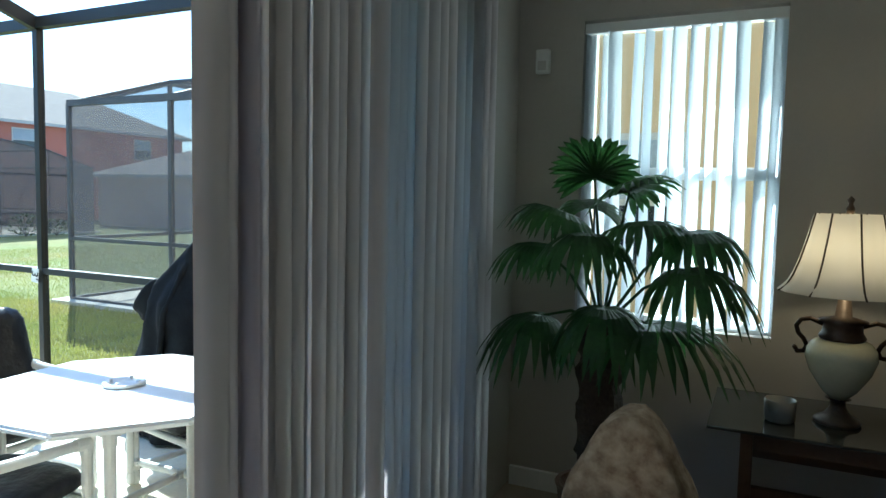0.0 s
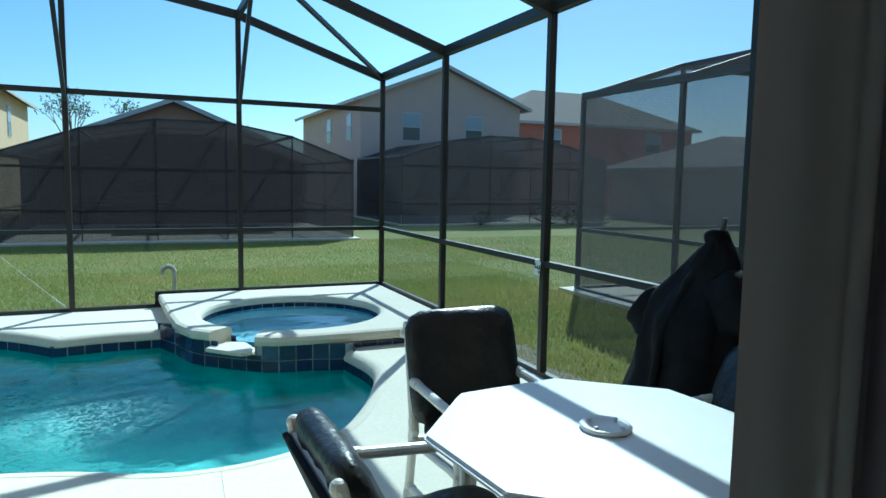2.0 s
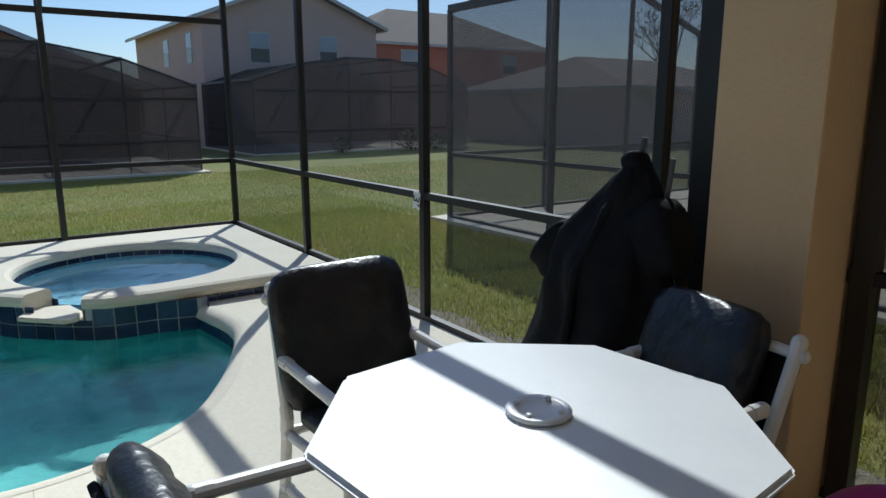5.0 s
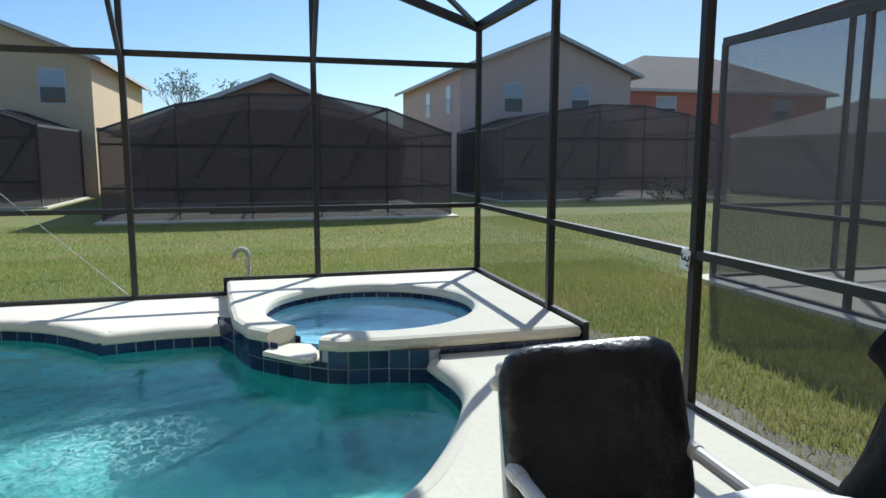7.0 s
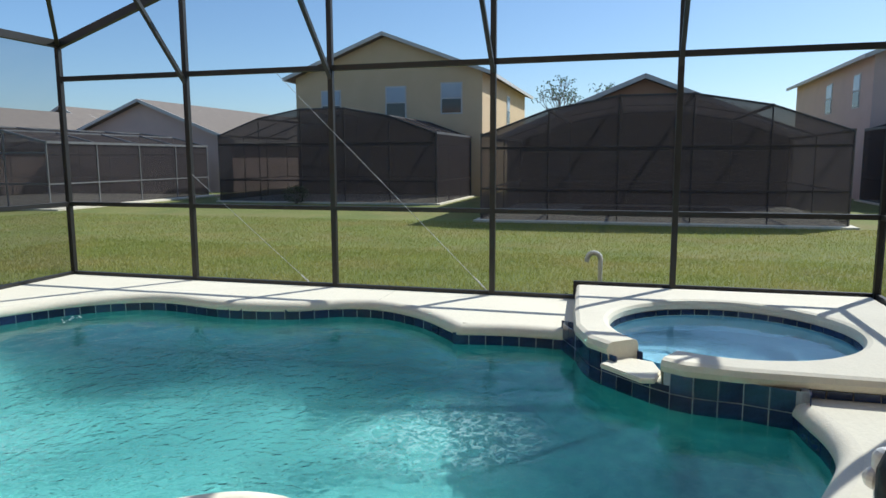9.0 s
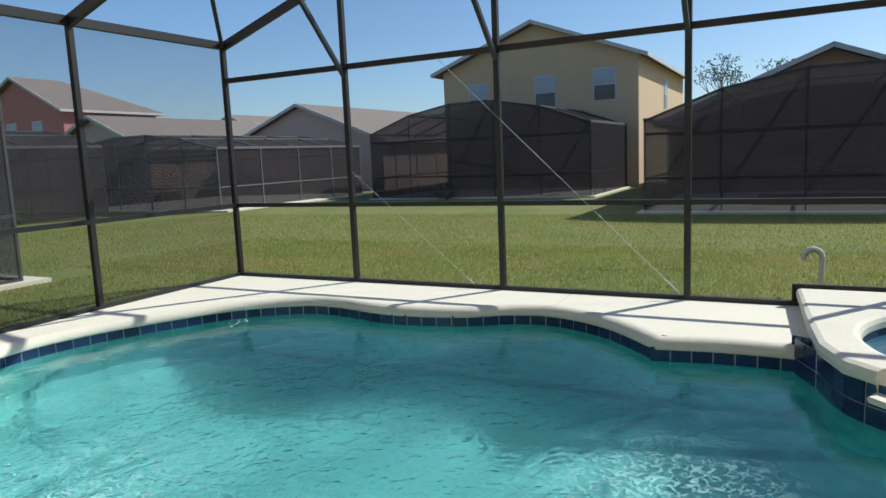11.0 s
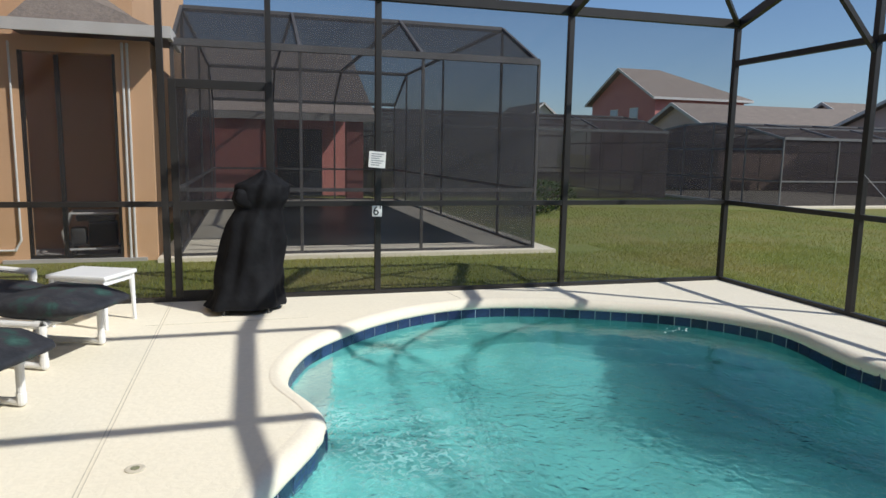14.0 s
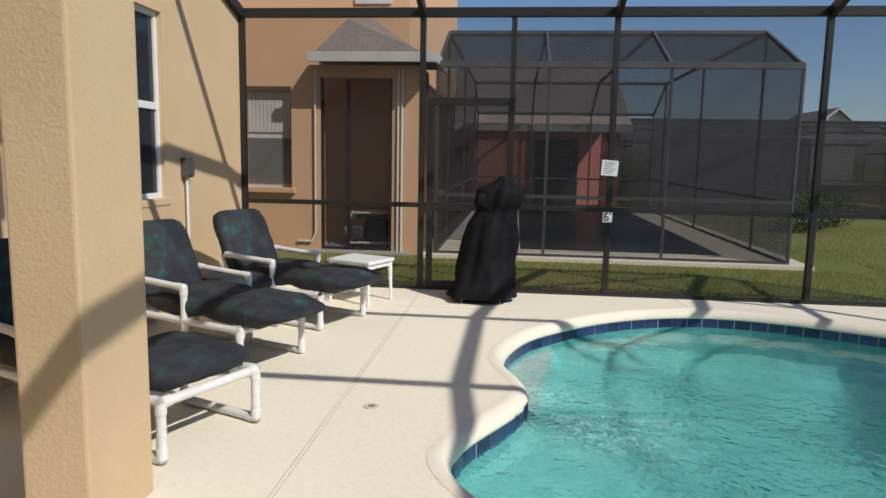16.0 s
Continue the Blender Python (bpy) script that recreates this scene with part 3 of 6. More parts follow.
def to_pool(k):
    a, b = edge_loop[max(0, k - 1)], edge_loop[min(len(edge_loop) - 1, k + 1)]
    d = (b - a).normalized()
    return Vector((d.y, -d.x, 0))


deck_hole = [(edge_loop[k] - to_pool(k) * NOSE).xy for k in range(len(edge_loop))] + [(-9.1, 1.20), (-9.1, 3.6), (-6.85, 3.6), (-6.85, 2.66)]
deck_out = [(XW - 0.04, YS - 0.04), (WALL + 0.05, YS - 0.04), (WALL + 0.05, YN + 0.04), (XW - 0.04, YN + 0.04)]
bm = filled([deck_out, deck_hole], 0.0)
skirt(bm, deck_out, -0.3, 0.0)
deck = tagged(mesh("floor", bm, M["deck"]), "cream textured concrete pool deck with hairline joints", "deck", kind="structure")

# rounded lip of the deck over the water
bm = bmesh.new()
rings = []
for k, p in enumerate(edge_loop):
    out = to_pool(k)
    ring = [p - out * (NOSE + 0.03) + Vector((0, 0, 0.002)), p - out * NOSE + Vector((0, 0, 0.003))]
    for q in range(1, 8):
        t = math.pi / 2 - q * math.pi / 14
        ring.append(p - out * (NOSE - (NOSE + 0.014) * math.cos(t)) + Vector((0, 0, -0.075 + 0.078 * math.sin(t))))
    ring += [p + out * 0.012 + Vector((0, 0, -0.09)), p - out * 0.03 + Vector((0, 0, -0.10))]
    rings.append([bm.verts.new(v) for v in ring])
for a, b in zip(rings, rings[1:]):
    for k in range(len(a) - 1):
        bm.faces.new((a[k], b[k], b[k + 1], a[k + 1]))
bmesh.ops.recalc_face_normals(bm, faces=bm.faces[:])
coping = tagged(mesh("trim_coping", bm, M["coping"], smooth=True), "rounded cream coping along the pool edge", "coping", kind="structure")

# joints in the deck: fine double lines
for p, q in (((-3.29, -5.45), (-3.29, 1.5)), ((-3.31, -5.45), (-3.31, 1.5)), ((-3.18, -4.6), (-4.5, -4.62)), ((-9.4, -1.0), (-8.86, -1.0)), ((-6.0, -5.45), (-6.05, -5.1)), ((-3.3, 1.2), (-4.3, 1.25))):
    tagged(mesh("trim_deck_joint", bar(bmesh.new(), (*p, 0.0005), (*q, 0.0005), 0.005, 0.003), M["joint"]), "narrow joint in the cream pool deck", "joint", kind="structure")

pool = thing("pool", pose(0, 0, 0), "free-form pool with blue-green water and tiled waterline", "pool", kind="structure")
bm = bmesh.new()
# the floor falls from the shallow ledge on the house side to the deep middle
mid = Vector((-6.3, -1.2, 0))
rings = []
for s, z in ((1.0, -0.085), (1.0, -0.75), (0.96, -0.9), (0.86, -1.02), (0.66, -1.12), (0.36, -1.18), (0.1, -1.2)):
    ring = []
    for q in pool_loop:
        c = mid + (q - mid) * s
        f = min(1.0, max(0.42, (-3.9 - c.x) / 1.9))
        f *= 0.98 + 0.54 * min(1.0, max(0.0, (0.0 - c.y) / 3.6))
        ring.append(bm.verts.new((c.x, c.y, z * f if z < -0.1 else z)))
    rings.append(ring)
n = len(pool_loop)
for a, c in zip(rings, rings[1:]):
    for k in range(n):
        bm.faces.new((a[k], a[(k + 1) % n], c[(k + 1) % n], c[k]))
bm.faces.new(rings[-1])
part("basin", bm, M["basin"], pool)
bm = bmesh.new()
lobe = [q for q in pool_loop if q.x > -4.72 and -4.2 < q.y < -2.3]
top = [bm.verts.new((q.x, q.y, -0.33)) for q in lobe]
low = [bm.verts.new((q.x, q.y, -0.70)) for q in lobe]
bm.faces.new(top)
for k in range(len(lobe)):
    bm.faces.new((low[k], low[(k + 1) % len(lobe)], top[(k + 1) % len(lobe)], top[k]))
bmesh.ops.recalc_face_normals(bm, faces=bm.faces[:])
part("step", bm, M["step"], pool, "pale plaster entry step under the water")
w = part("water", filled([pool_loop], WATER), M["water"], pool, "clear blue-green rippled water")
w.visible_shadow = False

# spa platform, built round its oval basin
SC, SR = Vector((-7.92, 2.36, 0)), (0.955, 0.94)
RIM = [(XW, 1.04), (-8.2, 1.11), (-7.64, 1.16), (-7.28, 1.28), (-7.06, 1.49), (-6.85, 1.72), (-6.72, 1.94), (-6.675, 2.25), (-6.67, 2.9), (-6.68, YN - 0.03), (XW, YN - 0.03)]


def rim_at(t):
    d, best = Vector((math.cos(t), math.sin(t))), None
    for k in range(len(RIM)):
        a, b = Vector(RIM[k]) - SC.xy, Vector(RIM[(k + 1) % len(RIM)]) - SC.xy
        e = b - a
        den = d.x * e.y - d.y * e.x
        if abs(den) < 1e-9:
            continue
        s, u = (a.x * e.y - a.y * e.x) / den, (a.x * d.y - a.y * d.x) / den
        if s > 0 and -1e-6 <= u <= 1 + 1e-6:
            best = s if best is None else min(best, s)
    return SC.xy + d * best


spa = thing("spa", pose(0, 0, 0), "raised oval spa with cream rim and blue tiles beside the pool", "spa")
angles = sorted({2 * math.pi * k / 120 for k in range(120)} | {math.atan2(p[1] - SC.y, p[0] - SC.x) % (2 * math.pi) for p in RIM} | {radians(t) for t in (310.9, 311.1, 332.9, 333.1)})
notch = [radians(311), radians(333)]
bm = bmesh.new()
cols = []
for t in angles:
    gap = notch[0] < t < notch[1]
    top = -0.012 if gap else SPA_Z
    o, i = rim_at(t), SC.xy + Vector((SR[0] * math.cos(t), SR[1] * math.sin(t)))
    od, idr = (o - SC.xy).normalized(), (i - SC.xy).normalized()
    if gap:
        o = o - od * 0.035
    prof = [(o - od * 0.05, -0.9), (o - od * 0.05, top - 0.105), (o, top - 0.092), (o + od * 0.014, top - 0.05), (o - od * 0.004, top - 0.014), (o - od * 0.04, top),
            (i + idr * 0.05, top), (i + idr * 0.015, top - 0.012), (i, top - 0.04), (i, top - 0.085), (i + idr * 0.02, top - 0.09), (i + idr * 0.02, -0.8)]
    cols.append([bm.verts.new((p.x, p.y, z)) for p, z in prof])
for k in range(len(cols)):
    a, b = cols[k], cols[(k + 1) % len(cols)]
    for j in range(len(a) - 1):
        bm.faces.new((a[j], b[j], b[j + 1], a[j + 1]))
bmesh.ops.recalc_face_normals(bm, faces=bm.faces[:])
part("rim", bm, M["coping"], spa, "cream rounded rim")
oval = [Vector((SC.x + SR[0] * 1.03 * math.cos(t), SC.y + SR[1] * 1.03 * math.sin(t), 0)) for t in [2 * math.pi * k / 48 for k in range(48)]]
bm = filled([oval], -0.6)
skirt(bm, [SC + (p - SC) * 0.985 for p in oval], -0.78, -0.06)
part("basin", bm, M["spa_basin"], spa)
w = part("water", filled([oval], 0.03), M["spa_water"], spa)
w.visible_shadow = False
ledge = [SC + Vector((SR[0] * s * math.cos(t), SR[1] * s * math.sin(t), 0)) for s, ts in ((1.0, range(0, 13)), (0.55, range(12, -1, -1))) for t in [radians(20 + k * 10) for k in ts]]
part("bench", filled([ledge], -0.38), M["spa_basin"], spa)
bm = bmesh.new()
slab = [(-7.03, 1.38), (-6.74, 1.66), (-6.76, 1.76), (-6.97, 1.80), (-7.17, 1.76), (-7.27, 1.50)]
lo, hi = [bm.verts.new((*p, -0.010)) for p in slab], [bm.verts.new((*p, 0.026)) for p in slab]
bm.faces.new(hi)
bm.faces.new(lo[::-1])
for k in range(6):
    bm.faces.new((lo[k], lo[(k + 1) % 6], hi[(k + 1) % 6], hi[k]))
bmesh.ops.bevel(bm, geom=bm.edges[:], offset=0.009, segments=2, affect="EDGES")
part("spillway", bm, M["coping"], spa, "pale stone spillway slab")
# dark metal edging on the outer sides of the platform
bm = bmesh.new()
box(bm, XW - 0.05, XW - 0.012, 1.0, YN + 0.03, -0.05, SPA_Z + 0.03)
box(bm, XW - 0.05, -6.64, YN - 0.015, YN + 0.03, -0.05, SPA_Z + 0.03)
part("edging", bm, M["bronze"], spa, "dark metal edging")

# ---- the screen enclosure ----


def cage(name, label, x_posts, y_posts, chord, base, rail, mid, frame_mat, screens, w=0.055, ends=(0, 1), sides=(0, 1), braces=True, roof_screen=None, m=None, kind="", skin=0.0):
    """A screened pool enclosure: posts, rails and an arched roof across y. ends: closed x ends, sides: closed y sides."""
    c = thing(name, m or pose(0, 0, 0), label, "screen enclosure", kind=kind)
    ye, yw = y_posts[0], y_posts[-1]
    x0, x1 = x_posts[0], x_posts[-1]
    eave = chord[0]
    for e in ends:
        x = (x0, x1)[e]
        for k, (y, z) in enumerate(zip(y_posts, chord)):
            part("post", bx(x - w / 2, x + w / 2, y - w / 2, y + w / 2, base, z, 0.004), frame_mat, c)
        for ya, yb, za, zb in zip(y_posts, y_posts[1:], chord, chord[1:]):
            part("rail", bx(x - w * 0.45, x + w * 0.45, ya + w / 2, yb - w / 2, rail - 0.025, rail + 0.025), frame_mat, c)
            part("sill", bx(x - w * 0.45, x + w * 0.45, ya + w / 2, yb - w / 2, base, base + 0.04), frame_mat, c)
            part("chord", bar(bmesh.new(), (x, ya, za), (x, yb, zb), w * 0.98, w * 1.6), frame_mat, c)
            if mid:
                part("beam", bx(x - w * 0.45, x + w * 0.45, ya + w / 2, yb - w / 2, mid - 0.03, mid + 0.03), frame_mat, c)
            xs = x + (-skin if x == x0 else skin)
            part("screen_panel", quad((xs, ya, base), (xs, yb, base), (xs, yb, zb), (xs, ya, za)), screens[0], c)
        if braces:
            s = 1 if x == x0 else -1
            for y, z in list(zip(y_posts, chord))[1:-1]:
                part("brace", bar(bmesh.new(), (x, y, mid - 0.12), (x + s * (z - mid + 0.1), y, z), 0.045, 0.045), frame_mat, c)
    for sd in sides:
        y = (ye, yw)[sd]
        for k, x in enumerate(x_posts):
            if (k == 0 and 0 in ends) or (k == len(x_posts) - 1 and 1 in ends):
                continue
            part("post", bx(x - w / 2, x + w / 2, y - w / 2, y + w / 2, base, eave, 0.004), frame_mat, c)
        for xa, xb in zip(x_posts, x_posts[1:]):
            part("rail", bx(xa + w / 2, xb - w / 2, y - w * 0.45, y + w * 0.45, rail - 0.025, rail + 0.025), frame_mat, c)
            part("sill", bx(xa + w / 2, xb - w / 2, y - w * 0.45, y + w * 0.45, base, base + 0.04), frame_mat, c)
            ys = y + (-skin if y == ye else skin)
            part("screen_panel", quad((xa, ys, base), (xb, ys, base), (xb, ys, eave), (xa, ys, eave)), screens[1], c)
    for y in (ye, yw):
        for xa, xb in zip(x_posts, x_posts[1:]):
            part("beam", bx(xa, xb, y - 0.04, y + 0.04, eave - 0.03, eave + 0.06), frame_mat, c)
    for x in x_posts[1:-1] if 1 in ends else x_posts[1:]:
        for ya, yb, za, zb in zip(y_posts, y_posts[1:], chord, chord[1:]):
            part("rafter", bar(bmesh.new(), (x, ya, za + 0.004), (x, yb, zb + 0.004), w, w * 1.75), frame_mat, c)
    for y, z in list(zip(y_posts, chord))[1:-1]:
        for xa, xb in zip(x_posts, x_posts[1:]):
            part("purlin", bx(xa + w / 2, xb - w / 2, y - 0.025, y + 0.025, z - 0.05, z + 0.04), frame_mat, c)
    if braces:
        for y, y2, z2 in ((ye, y_posts[1], chord[1]), (yw, y_posts[-2], chord[-2])):
            part("brace", bar(bmesh.new(), (x0, y, eave), (x_posts[1], y2, z2), 0.045, 0.045), frame_mat, c)
    if roof_screen:
        for ya, yb, za, zb in zip(y_posts, y_posts[1:], chord, chord[1:]):
            part("screen_panel", quad((x0, ya, za), (x1, ya, za), (x1, yb, zb), (x0, yb, zb)), roof_screen, c)
    return c


own = cage("screen_enclosure", "dark bronze screened pool enclosure with arched roof", XS + [WALL - 0.03], YP, CHORD, 0.0, RAIL, MID,
           M["bronze"], (M["screen"], M["screen_side"]), w=0.06, ends=(0,), sides=(0, 1), kind="structure")

# ---- the house ----


def wall_with_holes(name, axis, at, thick, a0, a1, z0, z1, holes, mat, label):
    """A straight wall with its openings: axis 'x' runs along x at y = at, axis 'y' runs along y at x = at. holes: (a0, a1, z0, z1)."""
    bm = bmesh.new()
    cuts = sorted({a0, a1, *[h[0] for h in holes], *[h[1] for h in holes]})
    for p, q in zip(cuts, cuts[1:]):
        hs = sorted((h[2], h[3]) for h in holes if h[0] <= p and h[1] >= q)
        z = z0
        for lo, hi in hs + [(z1, z1)]:
            if lo > z:
                if axis == "y":
                    box(bm, at, at + thick, p, q, z, lo)
                else:
                    box(bm, p, q, at, at + thick, z, lo)
            z = max(z, hi)
    return tagged(mesh(name, bm, mat), label, "wall", kind="structure")


DOOR = (-0.70, 3.05, 0.06, 2.46)
WIN_S = (-3.85, -2.85, 1.05, 2.62)
wall_with_holes("wall_west", "y", WALL, 0.11, -9.0 + 3.44, 3.98, -0.1, 6.2, [DOOR, WIN_S], M["stucco"], "tan stucco outer wall with cage shadows on it")
wall_with_holes("wall_west_inner", "y", WALL + 0.112, 0.10, -5.5, 3.62, 0.06, 2.75, [DOOR, WIN_S], M["plaster"], "beige painted inner wall beside the sliding door")
WIN_N = (-0.70, 0.21, 1.0, 2.5)
wall_with_holes("wall_north", "x", 3.62, 0.12, WALL + 0.112, 5.0, 0.0, 2.75, [WIN_N], M["plaster"], "beige painted wall with a bright window")
wall_with_holes("wall_north_outer", "x", 3.742, 0.22, WALL + 0.112, 5.2, -0.1, 6.2, [WIN_N], M["stucco"], "tan stucco outer wall")
wall_with_holes("wall_east", "y", 4.9, 0.2, -5.5, 3.6, 0.0, 2.75, [], M["plaster"], "plain beige painted wall")
wall_with_holes("wall_south", "x", -5.5, 0.2, WALL + 0.22, 4.9, 0.0, 2.75, [], M["plaster"], "plain beige painted wall")
wall_with_holes("wall_south_outer", "x", -5.56, 0.05, WALL + 0.112, 5.2, -0.1, 6.2, [], M["stucco"], "tan stucco outer wall")
tagged(mesh("floor_inside", bx(WALL + 0.02, 5.0, -5.5, 3.7, -0.05, 0.08), M["carpet"]), "beige carpet indoors", "floor", kind="structure")
tagged(mesh("ceiling", bx(WALL + 0.112, 5.0, -5.5, 3.7, 2.75, 2.85), M["ceiling"]), "white painted ceiling", "ceiling", kind="structure")
tagged(mesh("roof", bx(WALL - 0.3, 5.6, -5.8, 4.2, 6.2, 6.4), M["shingle"]), "grey-brown roof of the house", "roof", kind="structure")
tagged(mesh("baseboard", bx(WALL + 0.23, 4.9, 3.595, 3.618, 0.08, 0.18), M["white"]), "white painted baseboard", "baseboard", kind="structure")

# columns of the covered patio; header and ceiling unseen, height set to shade the blind
for x1, y0, y1 in ((-2.53, -0.78, -0.35), (-2.38, 3.55, 3.98)):
    bm = bx(-2.79, x1, y0, y1, 0.0, 2.80, 0.012)
    tagged(mesh("column", bm, M["stucco"]), "tan rough stucco patio column", "column", kind="structure")
tagged(mesh("trim_header", bx(-2.80, -2.52, -0.80, 4.0, 2.80, 3.2), M["stucco"]), "unseen tan stucco beam over the patio, low enough to shade the blind", "beam", kind="structure")
tagged(mesh("ceiling_patio", bx(-2.52, WALL, -0.80, 4.0, 3.1, 3.2), M["stucco"]), "unseen ceiling over the covered patio, added for shade", "ceiling", kind="structure")


def window(name, label, axis, at, a0, a1, z0, z1, depth=0.06, pane="pane", blind=False, face=1, frame_mat="white"):
    """A single-hung window: frame, meeting rail, two panes, sill."""
    w = thing(name, pose(0, 0, 0), label, "window", kind="structure")
    f = 0.045

    def b(p, q, lo, hi, d0, d1):
        return bx(p, q, at + d0, at + d1, lo, hi, 0.004) if axis == "x" else bx(at + d0, at + d1, p, q, lo, hi, 0.004)
    zm = (z0 + z1) / 2
    for p, q, lo, hi in ((a0, a0 + f, z0, z1), (a1 - f, a1, z0, z1), (a0 + f, a1 - f, z0, z0 + f), (a0 + f, a1 - f, z1 - f, z1), (a0 + f, a1 - f, zm - 0.03, zm + 0.03)):
        part("window_frame", b(p, q, lo, hi, 0, depth), M[frame_mat], w)
    for lo, hi in ((z0 + f, zm - 0.03), (zm + 0.03, z1 - f)):
        g = part("pane", b(a0 + f, a1 - f, lo, hi, depth * 0.4, depth * 0.4 + 0.006), M[pane], w)
        g.visible_shadow = pane != "pane"
    part("window_sill", b(a0 - 0.05, a1 + 0.05, z0 - 0.06, z0 - 0.003, -0.05 if face > 0 else depth, 0.0 if face > 0 else depth + 0.05), M["stucco"] if axis == "y" else M["white"], w)
    return w


window("window_1", "white-framed window with thin vertical blinds", "x", 3.70, *WIN_N, depth=0.05)
ws = window("window_2", "white-framed sash window with dark glass", "y", WALL + 0.04, *WIN_S, depth=0.05, pane="darkpane")
bm = bmesh.new()
for k in range(22):
    box(bm, WALL + 0.12, WALL + 0.13, -3.80 + k * 0.042, -3.765 + k * 0.042, 1.9, 2.55)
tagged(mesh("vertical_blind_closed", bm, M["white"]), "white vertical blind behind the window glass", "blind")

# sliding glass door with its tracks
door = thing("door_1", pose(0, 0, 0), "open sliding glass door with grey aluminium frame", "sliding door", kind="structure")
for p, q, lo, hi in ((DOOR[0], DOOR[0] + 0.05, 0.08, 2.46), (DOOR[1] - 0.06, DOOR[1], 0.08, 2.46), (DOOR[0] + 0.05, DOOR[1] - 0.06, 2.40, 2.46), (DOOR[0] + 0.05, DOOR[1] - 0.06, 0.06, 0.09)):
    part("door_frame", bx(WALL + 0.03, WALL + 0.16, p, q, lo, hi, 0.003), M["aluminium"], door)
for k, (y0, y1) in enumerate(((1.78, 2.98), (1.82, 2.93))):
    x = WALL + 0.06 + k * 0.05
    for p, q, lo, hi in ((y0, y0 + 0.06, 0.09, 2.4), (y1 - 0.06, y1, 0.09, 2.4), (y0 + 0.06, y1 - 0.06, 0.09, 0.16), (y0 + 0.06, y1 - 0.06, 2.34, 2.4)):
        part("stile", bx(x, x + 0.03, p, q, lo, hi, 0.003), M["aluminium"], door)
    g = part("pane", bx(x + 0.012, x + 0.018, y0 + 0.06, y1 - 0.06, 0.16, 2.34), M["pane"], door)
    g.visible_shadow = False
tagged(mesh("trim_door", bx(WALL + 0.225, WALL + 0.245, 3.06, 3.15, 0.08, 2.5, 0.004), M["white"]), "white painted door trim", "trim", kind="structure")


def slat(h, mat, parent, m, width=0.089):
    bm = bmesh.new()
    cols = []
    for k in range(7):
        u = k / 6 - 0.5
        cols.append([bm.verts.new((u * width, 0.019 * (1 - 4 * u * u), z)) for z in (0, h)])
    for a, b in zip(cols, cols[1:]):
        bm.faces.new((a[0], b[0], b[1], a[1]))
    bmesh.ops.solidify(bm, geom=bm.faces[:], thickness=0.0012)
    ob = part("slat", bm, mat, parent, smooth=True)
    ob.matrix_basis = m
    return ob


vb = thing("vertical_blind", pose(0, 0, 0), "grey vertical blind drawn across half of the sliding door", "blind")
part("headrail", bx(-1.01, -0.95, -0.7, 3.02, 2.55, 2.60, 0.004), M["white"], vb)
first = slat(2.44, M["blind"], vb, pose(-0.965, 1.375, 0.11, 0, 0, 252))
rng = random.Random(4)
along = 1.385
for k in range(1, 27):
    along += 0.030 + 0.0023 * k + (0.05 if k == 14 else 0.03 if k == 20 else 0.0)
    ob = first.copy()
    scene.collection.objects.link(ob)
    ob.parent = vb
    ob.matrix_basis = pose(-0.965 + rng.uniform(-0.008, 0.008), along, 0.11, 0, rng.uniform(-0.25, 0.25), 264 - 0.5 * k + rng.uniform(-9, 9))
vb2 = thing("window_blind", pose(0, 0, 0), "thin white vertical blind, half open in the window", "blind")
part("headrail", bx(-0.70, 0.21, 3.64, 3.68, 2.44, 2.49, 0.004), M["white"], vb2)
one = slat(1.42, M["blind_thin"], vb2, pose(-0.67, 3.655, 1.02, 0, 0, 70))
for k in range(1, 13):
    ob = one.copy()
    scene.collection.objects.link(ob)
    ob.parent = vb2
    ob.matrix_basis = pose(-0.67 + k * 0.072, 3.655, 1.02, 0, rng.uniform(-1.5, 1.5), 60 + rng.uniform(-14, 14))

# ---- patio furniture ----


def octagon_table():
    t = thing("patio_table", pose(-2.545, 2.42, 0), "white octagonal patio table with resin top and pipe legs", "table")
    bm = bmesh.new()
    ring = [(0.665 * math.cos(radians(28 + 45 * k)), 0.665 * math.sin(radians(28 + 45 * k))) for k in range(8)]
    lo, hi = [bm.verts.new((*p, 0.660)) for p in ring], [bm.verts.new((*p, 0.692)) for p in ring]
    bm.faces.new(hi)
    bm.faces.new(lo[::-1])
    for k in range(8):
        bm.faces.new((lo[k], lo[(k + 1) % 8], hi[(k + 1) % 8], hi[k]))
    es = bm.edges[:]
    bmesh.ops.bevel(bm, geom=es, offset=0.012, segments=3, affect="EDGES")
    part("tabletop", bm, M["resin"], t, "smooth white resin top")
    part("apron", pipe([(0.36, 0.36, 0.635), (-0.36, 0.36, 0.635), (-0.36, -0.36, 0.635), (0.36, -0.36, 0.635), (0.36, 0.36, 0.635)], 0.02), M["pvc"], t)
    for sx in (-1, 1):
        for sy in (-1, 1):
            part("leg", pipe([(sx * 0.36, sy * 0.36, 0.025), (sx * 0.36, sy * 0.36, 0.635)], 0.024), M["pvc"], t)
    for sy in (-1, 1):
        part("stretcher", pipe([(-0.36, sy * 0.36, 0.13), (0.36, sy * 0.36, 0.13)], 0.02), M["pvc"], t)
    part("stretcher", pipe([(0, -0.36, 0.13), (0, 0.36, 0.13)], 0.02), M["pvc"], t)


octagon_table()
dish = thing("ashtray", pose(-2.555, 2.435, 0.692), "round pale glass ashtray on the patio table", "ashtray")
part("bowl", lathe([(0.080, 0.0), (0.094, 0.003), (0.097, 0.013), (0.090, 0.018), (0.072, 0.016), (0.060, 0.008), (0.0, 0.008)]), M["resin"], dish, smooth=True)
